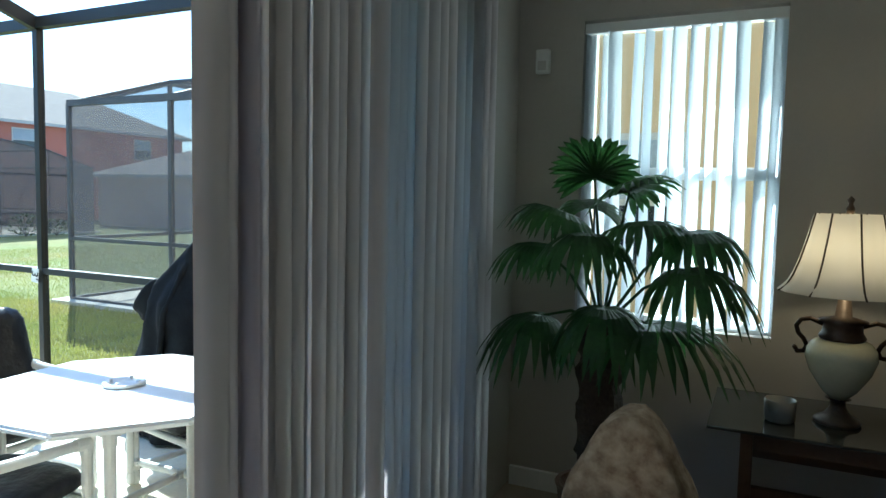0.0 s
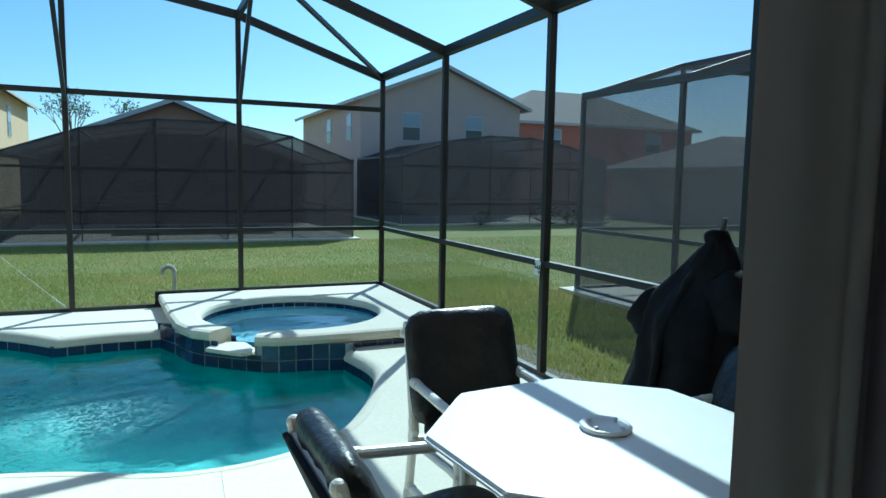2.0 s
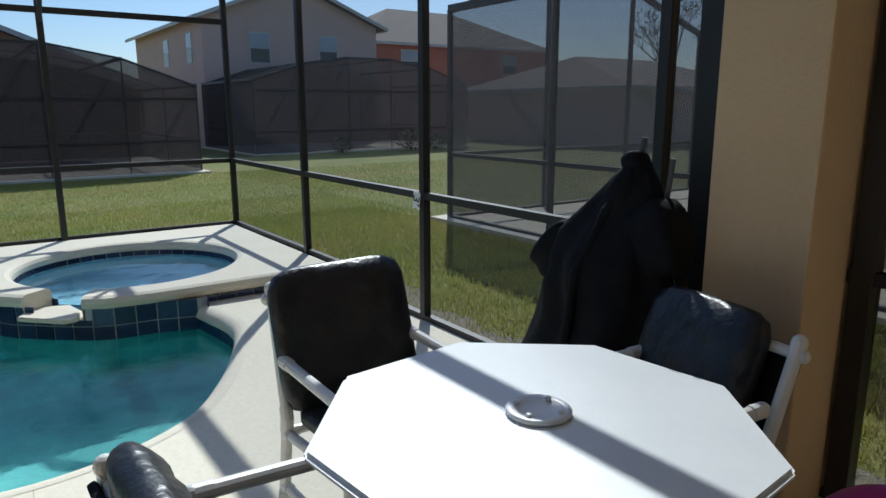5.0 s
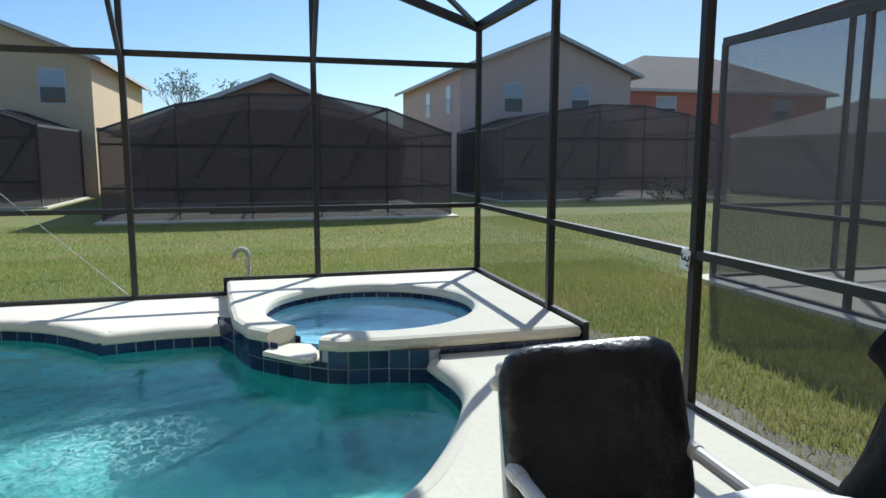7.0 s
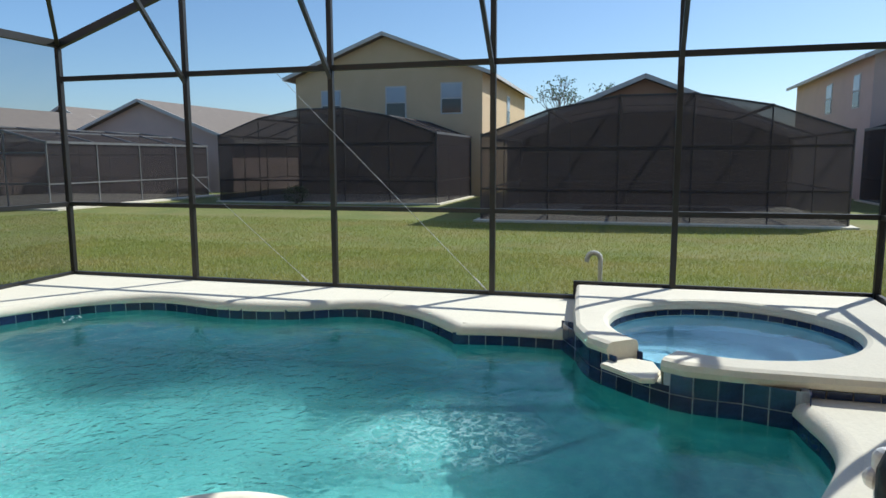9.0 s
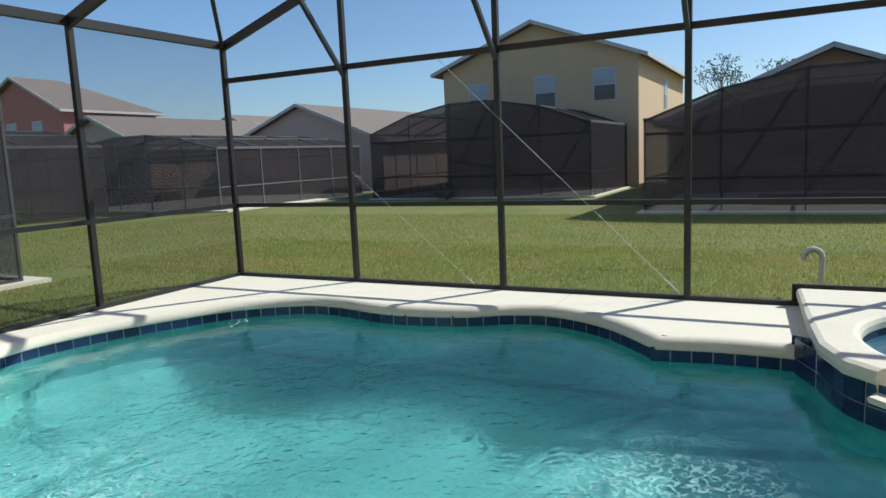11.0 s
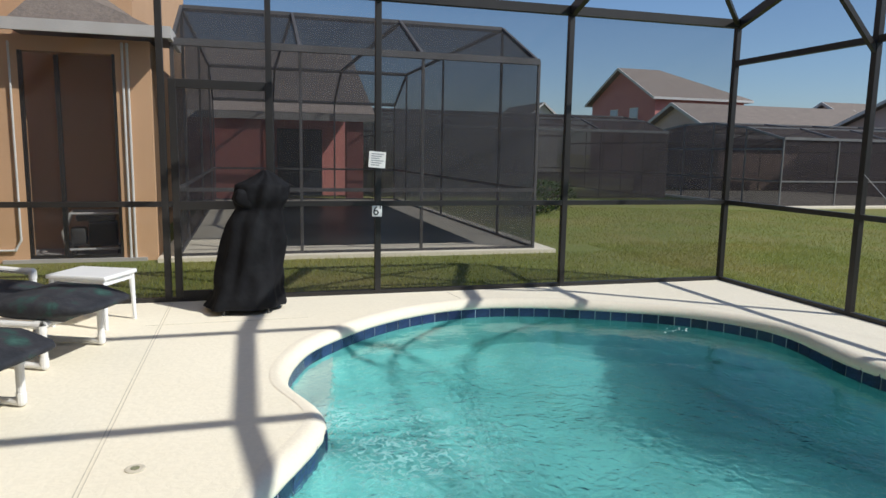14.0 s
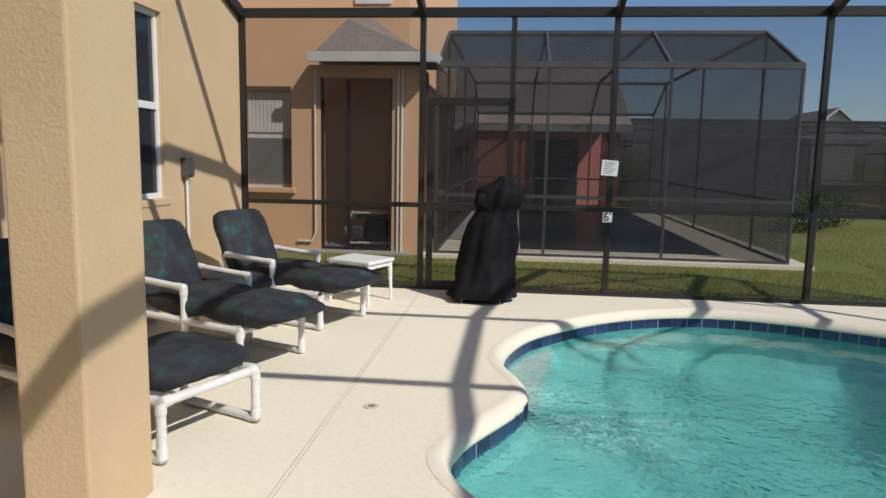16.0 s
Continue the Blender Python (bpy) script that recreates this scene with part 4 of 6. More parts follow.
for k in range(4):
    a, s = 0.068 * math.cos(k * 1.57 + 0.4), 0.068 * math.sin(k * 1.57 + 0.4)
    part("notch", bx(a - 0.007, a + 0.007, s - 0.007, s + 0.007, 0.012, 0.026, 0.003), M["resin"], dish)


def pvc_chair(name, m, label, lie=0.0, wide=0.60, slip=0.0):
    """An arm chair of white pipe with black cushions; it faces +x."""
    c = thing(name, m, label, "chair", "chairs round the patio table")
    r = 0.022
    for s in (-1, 1):
        y = s * 0.285
        part("arm_frame", pipe([(0.27, y, 0.03), (0.27, y, 0.60), (-0.20, y, 0.63)], r), M["pvc"], c)
        part("back_post", pipe([(-0.26, y, 0.03), (-0.20, y, 0.40), (-0.335 - 0.05 * lie, y * 0.93, 0.88 - 0.10 * lie)], r), M["pvc"], c)
        part("side_rail", pipe([(0.27, y, 0.36), (-0.21, y, 0.34)], r * 0.9), M["pvc"], c)
        part("foot_rail", pipe([(0.27, y, 0.10), (-0.25, y, 0.10)], r * 0.9), M["pvc"], c)
    for x, z in ((0.27, 0.36), (-0.21, 0.34), (-0.33 - 0.05 * lie, 0.84 - 0.10 * lie)):
        part("cross_rail", pipe([(x, -0.285, z), (x, 0.285, z)], r * 0.9), M["pvc"], c)
    bm = pillow(0.54, 0.52, 0.11, 5, 3)
    bmesh.ops.transform(bm, matrix=pose(0.05, 0, 0.42, 0, -3, 0), verts=bm.verts[:])
    part("seat_cushion", bm, M["vinyl"], c, "black vinyl seat cushion", True)
    bm = bx(-0.21, 0.21, -0.265, 0.265, -0.012, 0.012, 0.01)
    bmesh.ops.transform(bm, matrix=pose(-0.305 - 0.03 * lie, 0, 0.64 - 0.08 * lie, 0, 90 - 15.5 - 8 * lie + 180, 0), verts=bm.verts[:])
    part("back_sling", bm, M["cover"], c, "black cloth sling behind the cushion")
    bm = pillow(0.56, wide, 0.125, 5, 8)
    bmesh.ops.transform(bm, matrix=pose(-0.235 - 0.02 * lie, slip, 0.685 - 0.10 * lie, 0, 90 - 15.5 - 8 * lie + 180, 0), verts=bm.verts[:])
    part("back_cushion", bm, M["vinyl"], c, "black vinyl back cushion", True)
    return c


pvc_chair("patio_chair", pose(-3.33, 2.35, 0, 0, 0, 2), "white pipe arm chair with glossy black cushions")
pvc_chair("patio_chair", pose(-2.53, 1.73, 0, 0, 0, 91), "white pipe arm chair with glossy black cushions", 1.0)
pvc_chair("patio_chair", pose(-2.575, 2.965, 0, 0, 0, -101), "white pipe arm chair with black cushions beside the column", 0.6, 0.52, -0.07)


def chaise(m, long=True):
    """A reclining chair of white pipe, with or without a leg rest, under a printed cushion; it faces +x."""
    c = thing("chaise_lounge" if long else "lounge_chair", m, "white pipe %s with dark green leaf-print cushions" % ("chaise lounge" if long else "lounge chair"), "lounge chair", "lounge chairs along the house wall")
    r, end = 0.024, 0.80 if long else 0.28
    for s in (-1, 1):
        y = s * 0.30
        part("arm_frame", pipe([(0.28, y, 0.03), (0.28, y, 0.53), (-0.26, y, 0.55)], r), M["pvc"], c)
        part("back_post", pipe([(-0.32, y, 0.03), (-0.24, y, 0.33), (-0.34, y * 0.86, 0.55)], r), M["pvc"], c)
        part("side_rail", pipe([(end, y, 0.30), (-0.24, y, 0.30)], r), M["pvc"], c)
        if long:
            part("leg", pipe([(end, y, 0.30), (end, y, 0.03)], r), M["pvc"], c)
            part("foot_rail", pipe([(end, y, 0.03), (0.34, y, 0.03)], r * 0.9), M["pvc"], c)
    for x, z in ((end, 0.30), (-0.24, 0.30), (-0.34, 0.54)):
        part("cross_rail", pipe([(x, -0.258 if z > 0.5 else -0.30, z), (x, 0.258 if z > 0.5 else 0.30, z)], r), M["pvc"], c)
    n = 1.35 if long else 0.64
    bm = pillow(n, 0.62, 0.18, 7, 2, 2 if long else 0)
    bmesh.ops.transform(bm, matrix=pose(-0.25 + n / 2, 0, 0.395), verts=bm.verts[:])
    part("seat_cushion", bm, M["camo"], c, "dark green leaf-print seat cushion", True)
    bm = pillow(0.62, 0.60, 0.16, 7, 6)
    bmesh.ops.transform(bm, matrix=pose(-0.32, 0, 0.64, 0, 90 - 25 + 180, 0), verts=bm.verts[:])
    part("back_cushion", bm, M["camo"], c, "dark green leaf-print back cushion", True)
    return c


def ottoman(m, lx, ly):
    ot = thing("ottoman", m, "white pipe footstool with dark leaf-print cushion", "footstool", "footstools by the lounge chairs")
    for s in (-1, 1):
        part("frame", pipe([(lx, s * ly, 0.03), (lx, s * ly, 0.30), (-lx, s * ly, 0.30), (-lx, s * ly, 0.03), (lx, s * ly, 0.03)], 0.024), M["pvc"], ot)
        part("cross_rail", pipe([(s * lx, -ly, 0.30), (s * lx, ly, 0.30)], 0.024), M["pvc"], ot)
    bm = pillow(2 * lx + 0.05, 2 * ly + 0.02, 0.15, 6, 4)
    bmesh.ops.transform(bm, matrix=pose(-0.02, 0, 0.385), verts=bm.verts[:])
    part("cushion", bm, M["camo"], ot, "dark green leaf-print cushion", True)


first = chaise(pose(-2.10, -4.12, 0, 0, 0, 157))
copy_thing(first, pose(-1.92, -2.90, 0, 0, 0, 157))
chaise(pose(-1.72, -1.62, 0, 0, 0, 157), False)
ottoman(pose(-2.56, -1.40, 0, 0, 0, 157), 0.28, 0.30)
ottoman(pose(-2.00, -3.46, 0, 0, 0, 157), 0.24, 0.25)


def side_table():
    t = thing("side_table", pose(-2.77, -4.80, 0, 0, 0, -24), "small white plastic side table beside a chaise lounge", "side table")
    bm = bx(-0.26, 0.26, -0.22, 0.22, 0.40, 0.435, 0.012)
    part("tabletop", bm, M["resin"], t)
    part("apron", bx(-0.235, 0.235, -0.195, 0.195, 0.355, 0.40), M["resin"], t)
    for sx in (-1, 1):
        for sy in (-1, 1):
            bm = bmesh.new()
            rod(bm, (sx * 0.235, sy * 0.195, 0), (sx * 0.225, sy * 0.185, 0.40), 0.014, 0.024)
            part("leg", bm, M["resin"], t)


side_table()


def draped(name, m, label, rings, seed, knob):
    """A cloth cover hanging in folds over a standing grill. rings: (radius along x, along y, lean, height)."""
    c = thing(name, m, label, "grill cover")
    bm = bmesh.new()
    n, prev = 96, None
    fine = []
    for lo, hi in zip(rings, rings[1:]):
        fine += [[lo[j] + (hi[j] - lo[j]) * s / 4 for j in range(4)] for s in range(4)]
    for rx, ry, lean, z in fine + [rings[-1]]:
        ring = []
        for k in range(n):
            t = 2 * math.pi * k / n
            q = 1 + (0.04 * math.sin(5 * t + seed + 2 * z) + 0.018 * math.sin(13 * t + 2 * seed + 3 * z)) * (1.4 - z * 0.6) + 0.24 * noise.noise(Vector((math.cos(t) * 2.0, math.sin(t) * 2.0, z * 3.5 + seed)))
            ring.append(bm.verts.new((lean + rx * q * math.cos(t), ry * q * math.sin(t), z)))
        if prev:
            for k in range(n):
                bm.faces.new((prev[k], prev[(k + 1) % n], ring[(k + 1) % n], ring[k]))
        prev = ring
    bm.faces.new(prev)
    part("cloth", bm, M["cover"], c, smooth=True)
    for p in knob:
        part("leg", pipe([(*p, 0.0), (*p, 0.10)], 0.012), M["greyframe"], c)
    return c


cv = draped("covered_grill", pose(-3.27, 3.50, 0), "tall black cloth-covered grill against the screen", [(0.44, 0.27, 0, 0.02), (0.42, 0.26, 0, 0.3), (0.36, 0.23, 0.03, 0.6), (0.345, 0.21, 0.03, 0.8), (0.345, 0.20, 0.03, 0.9), (0.29, 0.17, 0.06, 1.0), (0.21, 0.13, 0.10, 1.1), (0.15, 0.10, 0.14, 1.2), (0.10, 0.08, 0.16, 1.27), (0.06, 0.06, 0.17, 1.31)], 1.3, [(-0.3, -0.2), (0.3, -0.2)])
for a in (0.2, 1.9, 3.4, 4.6):
    part("fold", pipe([(0.18, 0, 1.30), (0.13 + 0.16 * math.cos(a), 0.12 * math.sin(a), 1.12), (0.07 + 0.33 * math.cos(a), 0.21 * math.sin(a), 0.84), (0.42 * math.cos(a + 0.1), 0.26 * math.sin(a + 0.1), 0.3)], 0.022), M["cover"], cv)
bm = pillow(0.15, 0.11, 0.10, 3, 2)
bmesh.ops.transform(bm, matrix=pose(0.17, 0.0, 1.30, 0, 60, 0), verts=bm.verts[:])
part("gathered_top", bm, M["cover"], cv, "", True)
part("pole", rod(bmesh.new(), (0.17, 0.0, 1.26), (0.19, 0.01, 1.43), 0.013, seg=12), M["greyframe"], cv, "grey metal pole end")
part("pole", rod(bmesh.new(), (0.30, 0.02, 1.10), (0.33, 0.02, 1.35), 0.011, seg=12), M["greyframe"], cv, "grey metal pole end")
bm = pillow(0.16, 0.12, 0.30, 3, 7)
bmesh.ops.transform(bm, matrix=pose(-0.235, -0.06, 0.90, 0, 40, 10), verts=bm.verts[:])
part("slipped_fold", bm, M["cover"], cv, "", True)
bm = pillow(0.26, 0.20, 0.30, 3, 9)
bmesh.ops.transform(bm, matrix=pose(0.30, -0.02, 1.02, 0, -20, 0), verts=bm.verts[:])
part("gathered_cloth", bm, M["cover"], cv, "", True)
cv = draped("covered_grill", pose(-3.97, -5.06, 0), "black cloth-covered kettle grill by the screen door", [(0.37, 0.30, 0.02, 0.05), (0.31, 0.26, -0.02, 0.2), (0.28, 0.24, -0.06, 0.5), (0.24, 0.22, -0.10, 0.8), (0.20, 0.18, -0.14, 0.93), (0.25, 0.20, -0.15, 1.02), (0.24, 0.18, -0.18, 1.14), (0.16, 0.13, -0.20, 1.18), (0.10, 0.08, -0.21, 1.22), (0.03, 0.03, -0.20, 1.27)], 4.1, [(-0.2, 0.2), (0.18, 0.22), (0.0, -0.2)])
bm = pillow(0.30, 0.12, 0.15, 3, 5)
bmesh.ops.transform(bm, matrix=pose(-0.07, 0.10, 1.0, 0, -22, 12), verts=bm.verts[:])
part("gathered_cloth", bm, M["cover"], cv, "", True)

ball = thing("beach_ball", pose(-1.88, 3.19, 0), "pink plastic ball on the patio floor", "ball")
bm = bmesh.new()
bmesh.ops.create_uvsphere(bm, u_segments=32, v_segments=20, radius=0.245, matrix=Matrix.Translation((0, 0, 0.245)))
part("shell", bm, M["pink"], ball, smooth=True)
part("valve", lathe([(0.015, 0.485), (0.015, 0.494), (0.008, 0.498)], 12), M["pink"], ball)

# screened opening between the column and the house
lan = thing("patio_screen", pose(0, 0, 0), "dark bronze screen panel beside the patio column", "screen enclosure", kind="structure")
for x in (-2.31, -1.30):
    part("post", bx(x - 0.05, x + 0.03, 3.84, 3.92, 0.0, 2.9, 0.004), M["bronze"], lan)
part("rail", bx(-2.30, -1.35, 3.85, 3.91, 0.905, 0.955), M["bronze"], lan)
part("sill", bx(-2.30, -1.35, 3.85, 3.91, 0.0, 0.05), M["bronze"], lan)
part("screen_panel", quad((-2.5, 3.88, 0), (-1.3, 3.88, 0), (-1.3, 3.88, 2.9), (-2.5, 3.88, 2.9)), M["screen_side"], lan)
part("post", bx(-3.075, -2.80, 3.83, 3.93, 0.0, 2.9, 0.004), M["bronze"], lan)

# screen door in the south wall
sd = thing("door_2", pose(0, 0, 0), "dark bronze screen door in the enclosure", "screen door", kind="structure")
for p, q, lo, hi in ((-3.40, -3.335, 0.03, 2.08), (-4.26, -4.19, 0.03, 2.08), (-4.19, -3.40, 2.0, 2.08), (-4.19, -3.40, 0.03, 0.10), (-4.19, -3.40, 0.88, 0.96)):
    part("door_frame", bx(p, q, YS - 0.02, YS + 0.035, lo, hi, 0.004), M["bronze"], sd)
part("door_post", bx(-4.255, -4.20, YS - 0.025, YS + 0.028, 2.08, 2.93), M["bronze"], sd)

# signs on the posts
for (x, y, z, rot, txt, w, h, tilt) in ((-5.315, YN - 0.045, 0.895, 0, "3'", 0.085, 0.12, 8), (-5.265, YS + 0.045, 0.855, 180, "6'", 0.10, 0.11, 0)):
    s = thing("depth_sign", pose(x, y, z, 0, tilt, rot), "small white pool depth sign with a black number" if rot else "white pool depth sign fixed sideways on its post", "sign", "depth signs")
    part("plate", bx(-w / 2, w / 2, -0.006, 0.0, -h / 2, h / 2, 0.002), M["white"], s)
    cu = bpy.data.curves.new("number", "FONT")
    cu.body = txt
    cu.size = 0.13 if rot else 0.115
    cu.align_x, cu.align_y = "CENTER", "CENTER"
    cu.extrude = 0.001
    ob = new("number", cu)
    ob.data.materials.append(M["ink"])
    ob.parent = s
    ob.matrix_basis = pose(0, -0.0085, 0, 0, 0 if rot else 90, 0) @ pose(0, 0, 0, 90, 0, 0)
nt = thing("notice", pose(-5.265, YS + 0.045, 1.37, 0, 4, 180), "white printed notice on an enclosure post", "notice")
part("plate", bx(-0.085, 0.085, -0.005, 0, -0.08, 0.08, 0.002), M["white"], nt)
for k in range(6):
    part("text_line", bx(-0.062, 0.062 - 0.02 * (k % 3), -0.0075, -0.0055, 0.052 - k * 0.022, 0.061 - k * 0.022), M["grey_ink"], nt)

# bracing cables, stand pipe, disc for a faint smudge on the deck
for p, q in (((XW + 0.03, -2.10, 0.05), (XW + 0.03, -3.63, 1.32)), ((XW + 0.03, 0.06, 0.05), (XW + 0.03, -2.45, 2.50))):
    c = thing("brace_cable", pose(0, 0, 0), "thin steel bracing cable on the west screen", "cable", "bracing cables")
    part("wire", rod(bmesh.new(), p, q, 0.0028, seg=6), M["whiteframe"], c)
    part("turnbuckle", rod(bmesh.new(), p, Vector(p).lerp(Vector(q), 0.06), 0.008, seg=8), M["whiteframe"], c)
sp = thing("stand_pipe", pose(-10.2, 1.25, lawn_z(-10.2)), "white bent plastic stand pipe in the grass", "pipe")
arc = [(0.0, 0.0, 0.0), (0.0, 0.0, 0.37)] + [(0.0, -0.075 + 0.075 * math.cos(radians(a)), 0.37 + 0.075 * math.sin(radians(a))) for a in range(20, 200, 20)]
part("pipe", pipe(arc, 0.026, 1.02), M["pvc"], sp)
dr = thing("deck_drain", pose(-3.5, -1.90, 0), "small round disc standing for a faint smudge on the pool deck", "drain")
part("ring", lathe([(0.045, 0.0), (0.045, 0.004), (0.035, 0.006), (0.0, 0.004)], 20), M["joint"], dr)
part("cap", lathe([(0.02, 0.003), (0.02, 0.008), (0.0, 0.008)], 16), M["sand"], dr)
fl = thing("water_foam", pose(-7.87, -4.08, WATER), "white foam where the pool return bubbles up", "foam")
bm, rf = bmesh.new(), random.Random(12)
for _ in range(16):
    r0 = rf.uniform(0.004, 0.012)
    at = Vector((rf.gauss(0, 0.09), rf.gauss(0, 0.06), -0.2 * r0))
    bmesh.ops.create_icosphere(bm, subdivisions=1, radius=r0, matrix=Matrix.Translation(at) @ Matrix.Diagonal((1.4, 1.1, 0.8, 1)))
tagged(part("bubbles", bm, M["resin"], fl, smooth=True), kind="stuff")

# outlet with its conduit on the house wall
cb = thing("outlet_box", pose(WALL, -4.17, 0), "grey weatherproof outlet box with a conduit on the stucco", "outlet")
part("box", bx(-0.07, 0.0, -0.06, 0.06, 1.22, 1.40, 0.01), M["greyframe"], cb)
part("cover", bx(-0.085, -0.07, -0.05, 0.05, 1.24, 1.38, 0.004), M["greyframe"], cb)
part("conduit", pipe([(-0.03, 0, 0.0), (-0.03, 0, 1.22)], 0.014), M["pvc"], cb)

# ---- the neighbours ----


def house(name, label, x0, x1, y0, y1, base, eave, ridge, along, wall_mat, wins=(), hip=0.0, over=0.45, far_hip=0.0):
    """A gabled house. along: the axis of its ridge; hip: how far the ridge's ends draw in. wins: (side, a0, a1, z0, z1) on the sides '+x', '-y', '+y'. far_hip: as hip, for the x0 end alone."""
    h = thing(name, pose(0, 0, 0), label, "house")
    bm = bx(x0, x1, y0, y1, base, eave)
    if not hip:
        if along == "x":
            ym = (y0 + y1) / 2
            vs = [bm.verts.new(p) for p in ((x1, y0, eave), (x1, y1, eave), (x1, ym, ridge), (x0, y0, eave), (x0, y1, eave), (x0, ym, ridge))]
            bm.faces.new(vs[:3])
            if not far_hip:
                bm.faces.new(vs[3:][::-1])
        else:
            xm = (x0 + x1) / 2
            vs = [bm.verts.new(p) for p in ((x0, y0, eave), (x1, y0, eave), (xm, y0, ridge), (x0, y1, eave), (x1, y1, eave), (xm, y1, ridge))]
            bm.faces.new(vs[:3])
            bm.faces.new(vs[3:][::-1])
    part("wall", bm, wall_mat, h)
    o, t = over, 0.12
    bm = bmesh.new()
    if along == "x":
        ym = (y0 + y1) / 2
        sl = (ridge - eave) / ((y1 - y0) / 2)
        lo = eave - sl * o
        pts = {s: ((x0 - o, (y0 - o, y1 + o)[s], lo), (x1 + o, (y0 - o, y1 + o)[s], lo), (x1 + o - hip, ym, ridge), (x0 - o + max(hip, far_hip), ym, ridge)) for s in (0, 1)}
        ends = [((x1 + o, y0 - o, lo), (x1 + o, y1 + o, lo), (x1 + o - hip, ym, ridge)), ((x0 - o, y1 + o, lo), (x0 - o, y0 - o, lo), (x0 - o + max(hip, far_hip), ym, ridge))]
    else:
        xm = (x0 + x1) / 2
        sl = (ridge - eave) / ((x1 - x0) / 2)
        lo = eave - sl * o
        pts = {s: (((x0 - o, x1 + o)[s], y0 - o, lo), ((x0 - o, x1 + o)[s], y1 + o, lo), (xm, y1 + o - hip, ridge), (xm, y0 - o + hip, ridge)) for s in (0, 1)}
        ends = [((x0 - o, y1 + o, lo), (x1 + o, y1 + o, lo), (xm, y1 + o - hip, ridge)), ((x1 + o, y0 - o, lo), (x0 - o, y0 - o, lo), (xm, y0 - o + hip, ridge))]
    up = Vector((0, 0, 0.16))
    faces = list(pts.values()) + (ends if hip else ends[1:] if far_hip else [])
    for p in faces:
        vs = [bm.verts.new(Vector(v) + up) for v in p]
        ws = [bm.verts.new(Vector(v) + up - Vector((0, 0, t))) for v in p]
        bm.faces.new(vs)
        bm.faces.new(ws[::-1])
        for k in range(len(vs)):
            bm.faces.new((vs[k], vs[(k + 1) % len(vs)], ws[(k + 1) % len(vs)], ws[k]))
    bmesh.ops.recalc_face_normals(bm, faces=bm.faces[:])
    part("roof", bm, M["shingle"], h, "grey-brown shingle roof")
    edges = set()
    for p in pts.values():
        edges.add((p[0], p[1]))
        if not hip:
            edges.add((p[1], p[2]))
            if not far_hip:
                edges.add((p[0], p[3]))
    for e in (ends if hip else ends[1:] if far_hip else []):
        edges.add((e[0], e[1]))
    for a, b in sorted(edges):
        part("fascia", bar(bmesh.new(), Vector(a) + Vector((0, 0, 0.07)), Vector(b) + Vector((0, 0, 0.08)), 0.05, 0.16), M["fascia"], h)
    for side, a0, a1, z0, z1 in wins:
        f = 0.07
        if side == "+x":
            fr = lambda p, q, lo, hi, d: bx(x1 - 0.02, x1 + d, p, q, lo, hi)
        elif side == "+y":
            fr = lambda p, q, lo, hi, d: bx(p, q, y1 - 0.02, y1 + d, lo, hi)
        else:
            fr = lambda p, q, lo, hi, d: bx(p, q, y0 - d, y0 + 0.02, lo, hi)
        w = part("window", fr(a0 - f, a1 + f, z0 - f, z1 + f, 0.02), M["fascia"], h, "white-framed window")
        zm = (z0 + z1) / 2
        part("pane", fr(a0, a1, z0, zm - 0.03, 0.035), M["darkpane"], w)
        part("pane", fr(a0, a1, zm + 0.03, z1, 0.035), M["paleblind"], w, "pane with a pale blind behind")
    return h


M["greyblind"] = material("grey_blind_behind_glass", (0.17, 0.18, 0.18), (0.13, 0.14, 0.14), 0.12, 2, 30, 0.4, 0)
M["paleblind"] = material("pale_blind_behind_glass", (0.42, 0.47, 0.53), (0.34, 0.39, 0.45), 0.15, 2, 30, 0.4, 0)

house("beige_house", "two-storey beige stucco house with white trim", -46.0, -33.0, 10.7, 19.6, -0.3, 5.5, 7.25, "x", M["stucco_beige"],
      [("+x", 12.9, 13.8, 3.6, 4.9), ("+x", 16.4, 17.3, 3.6, 4.9), ("-y", -39.6, -38.7, 3.6, 4.9), ("-y", -35.4, -34.6, 3.6, 4.9), ("+x", 14.2, 16.0, 0.2, 2.2)])
house("yellow_house", "two-storey yellow stucco house with white fascia", -46.0, -33.0, -14.3, -5.0, -0.3, 5.4, 7.15, "x", M["stucco_yellow"],
      [("+x", -12.9, -12.0, 3.4, 4.7), ("+x", -9.6, -8.7, 3.4, 4.8), ("+x", -6.9, -6.0, 3.6, 4.9), ("+y", -40.2, -39.4, 3.4, 4.8), ("+x", -8.2, -7.2, 0.0, 2.1), ("+x", -12.5, -10.5, 0.0, 2.1)])
house("red_house", "two-storey red stucco house with a hipped roof", -48.0, -37.5, 21.6, 36.0, -0.3, 5.4, 7.9, "y", M["stucco_red"],
      [("+x", 24.0, 25.2, 3.7, 4.9), ("+x", 32.0, 33.2, 3.7, 4.9)], hip=5.0)
house("pink_house", "two-storey pink stucco house with a white eave", -38.2, -31.0, -49.6, -40.6, -0.3, 5.5, 7.7, "x", M["stucco_pink"],
      [("+x", -46.6, -45.6, 3.5, 4.8), ("+x", -43.8, -42.8, 3.5, 4.8), ("+y", -35.6, -34.8, 3.5, 4.8)], far_hip=4.6)
house("brown_house", "single-storey orange-brown house behind a screened pool", -38.0, -28.2, -3.0, 7.0, -0.3, 2.3, 4.3, "x", M["stucco_brown"],
      [("+x", 0.45, 1.5, 0.95, 1.95), ("+x", 3.3, 4.4, 0.95, 1.95), ("+x", -1.6, -0.6, -0.2, 1.9)])
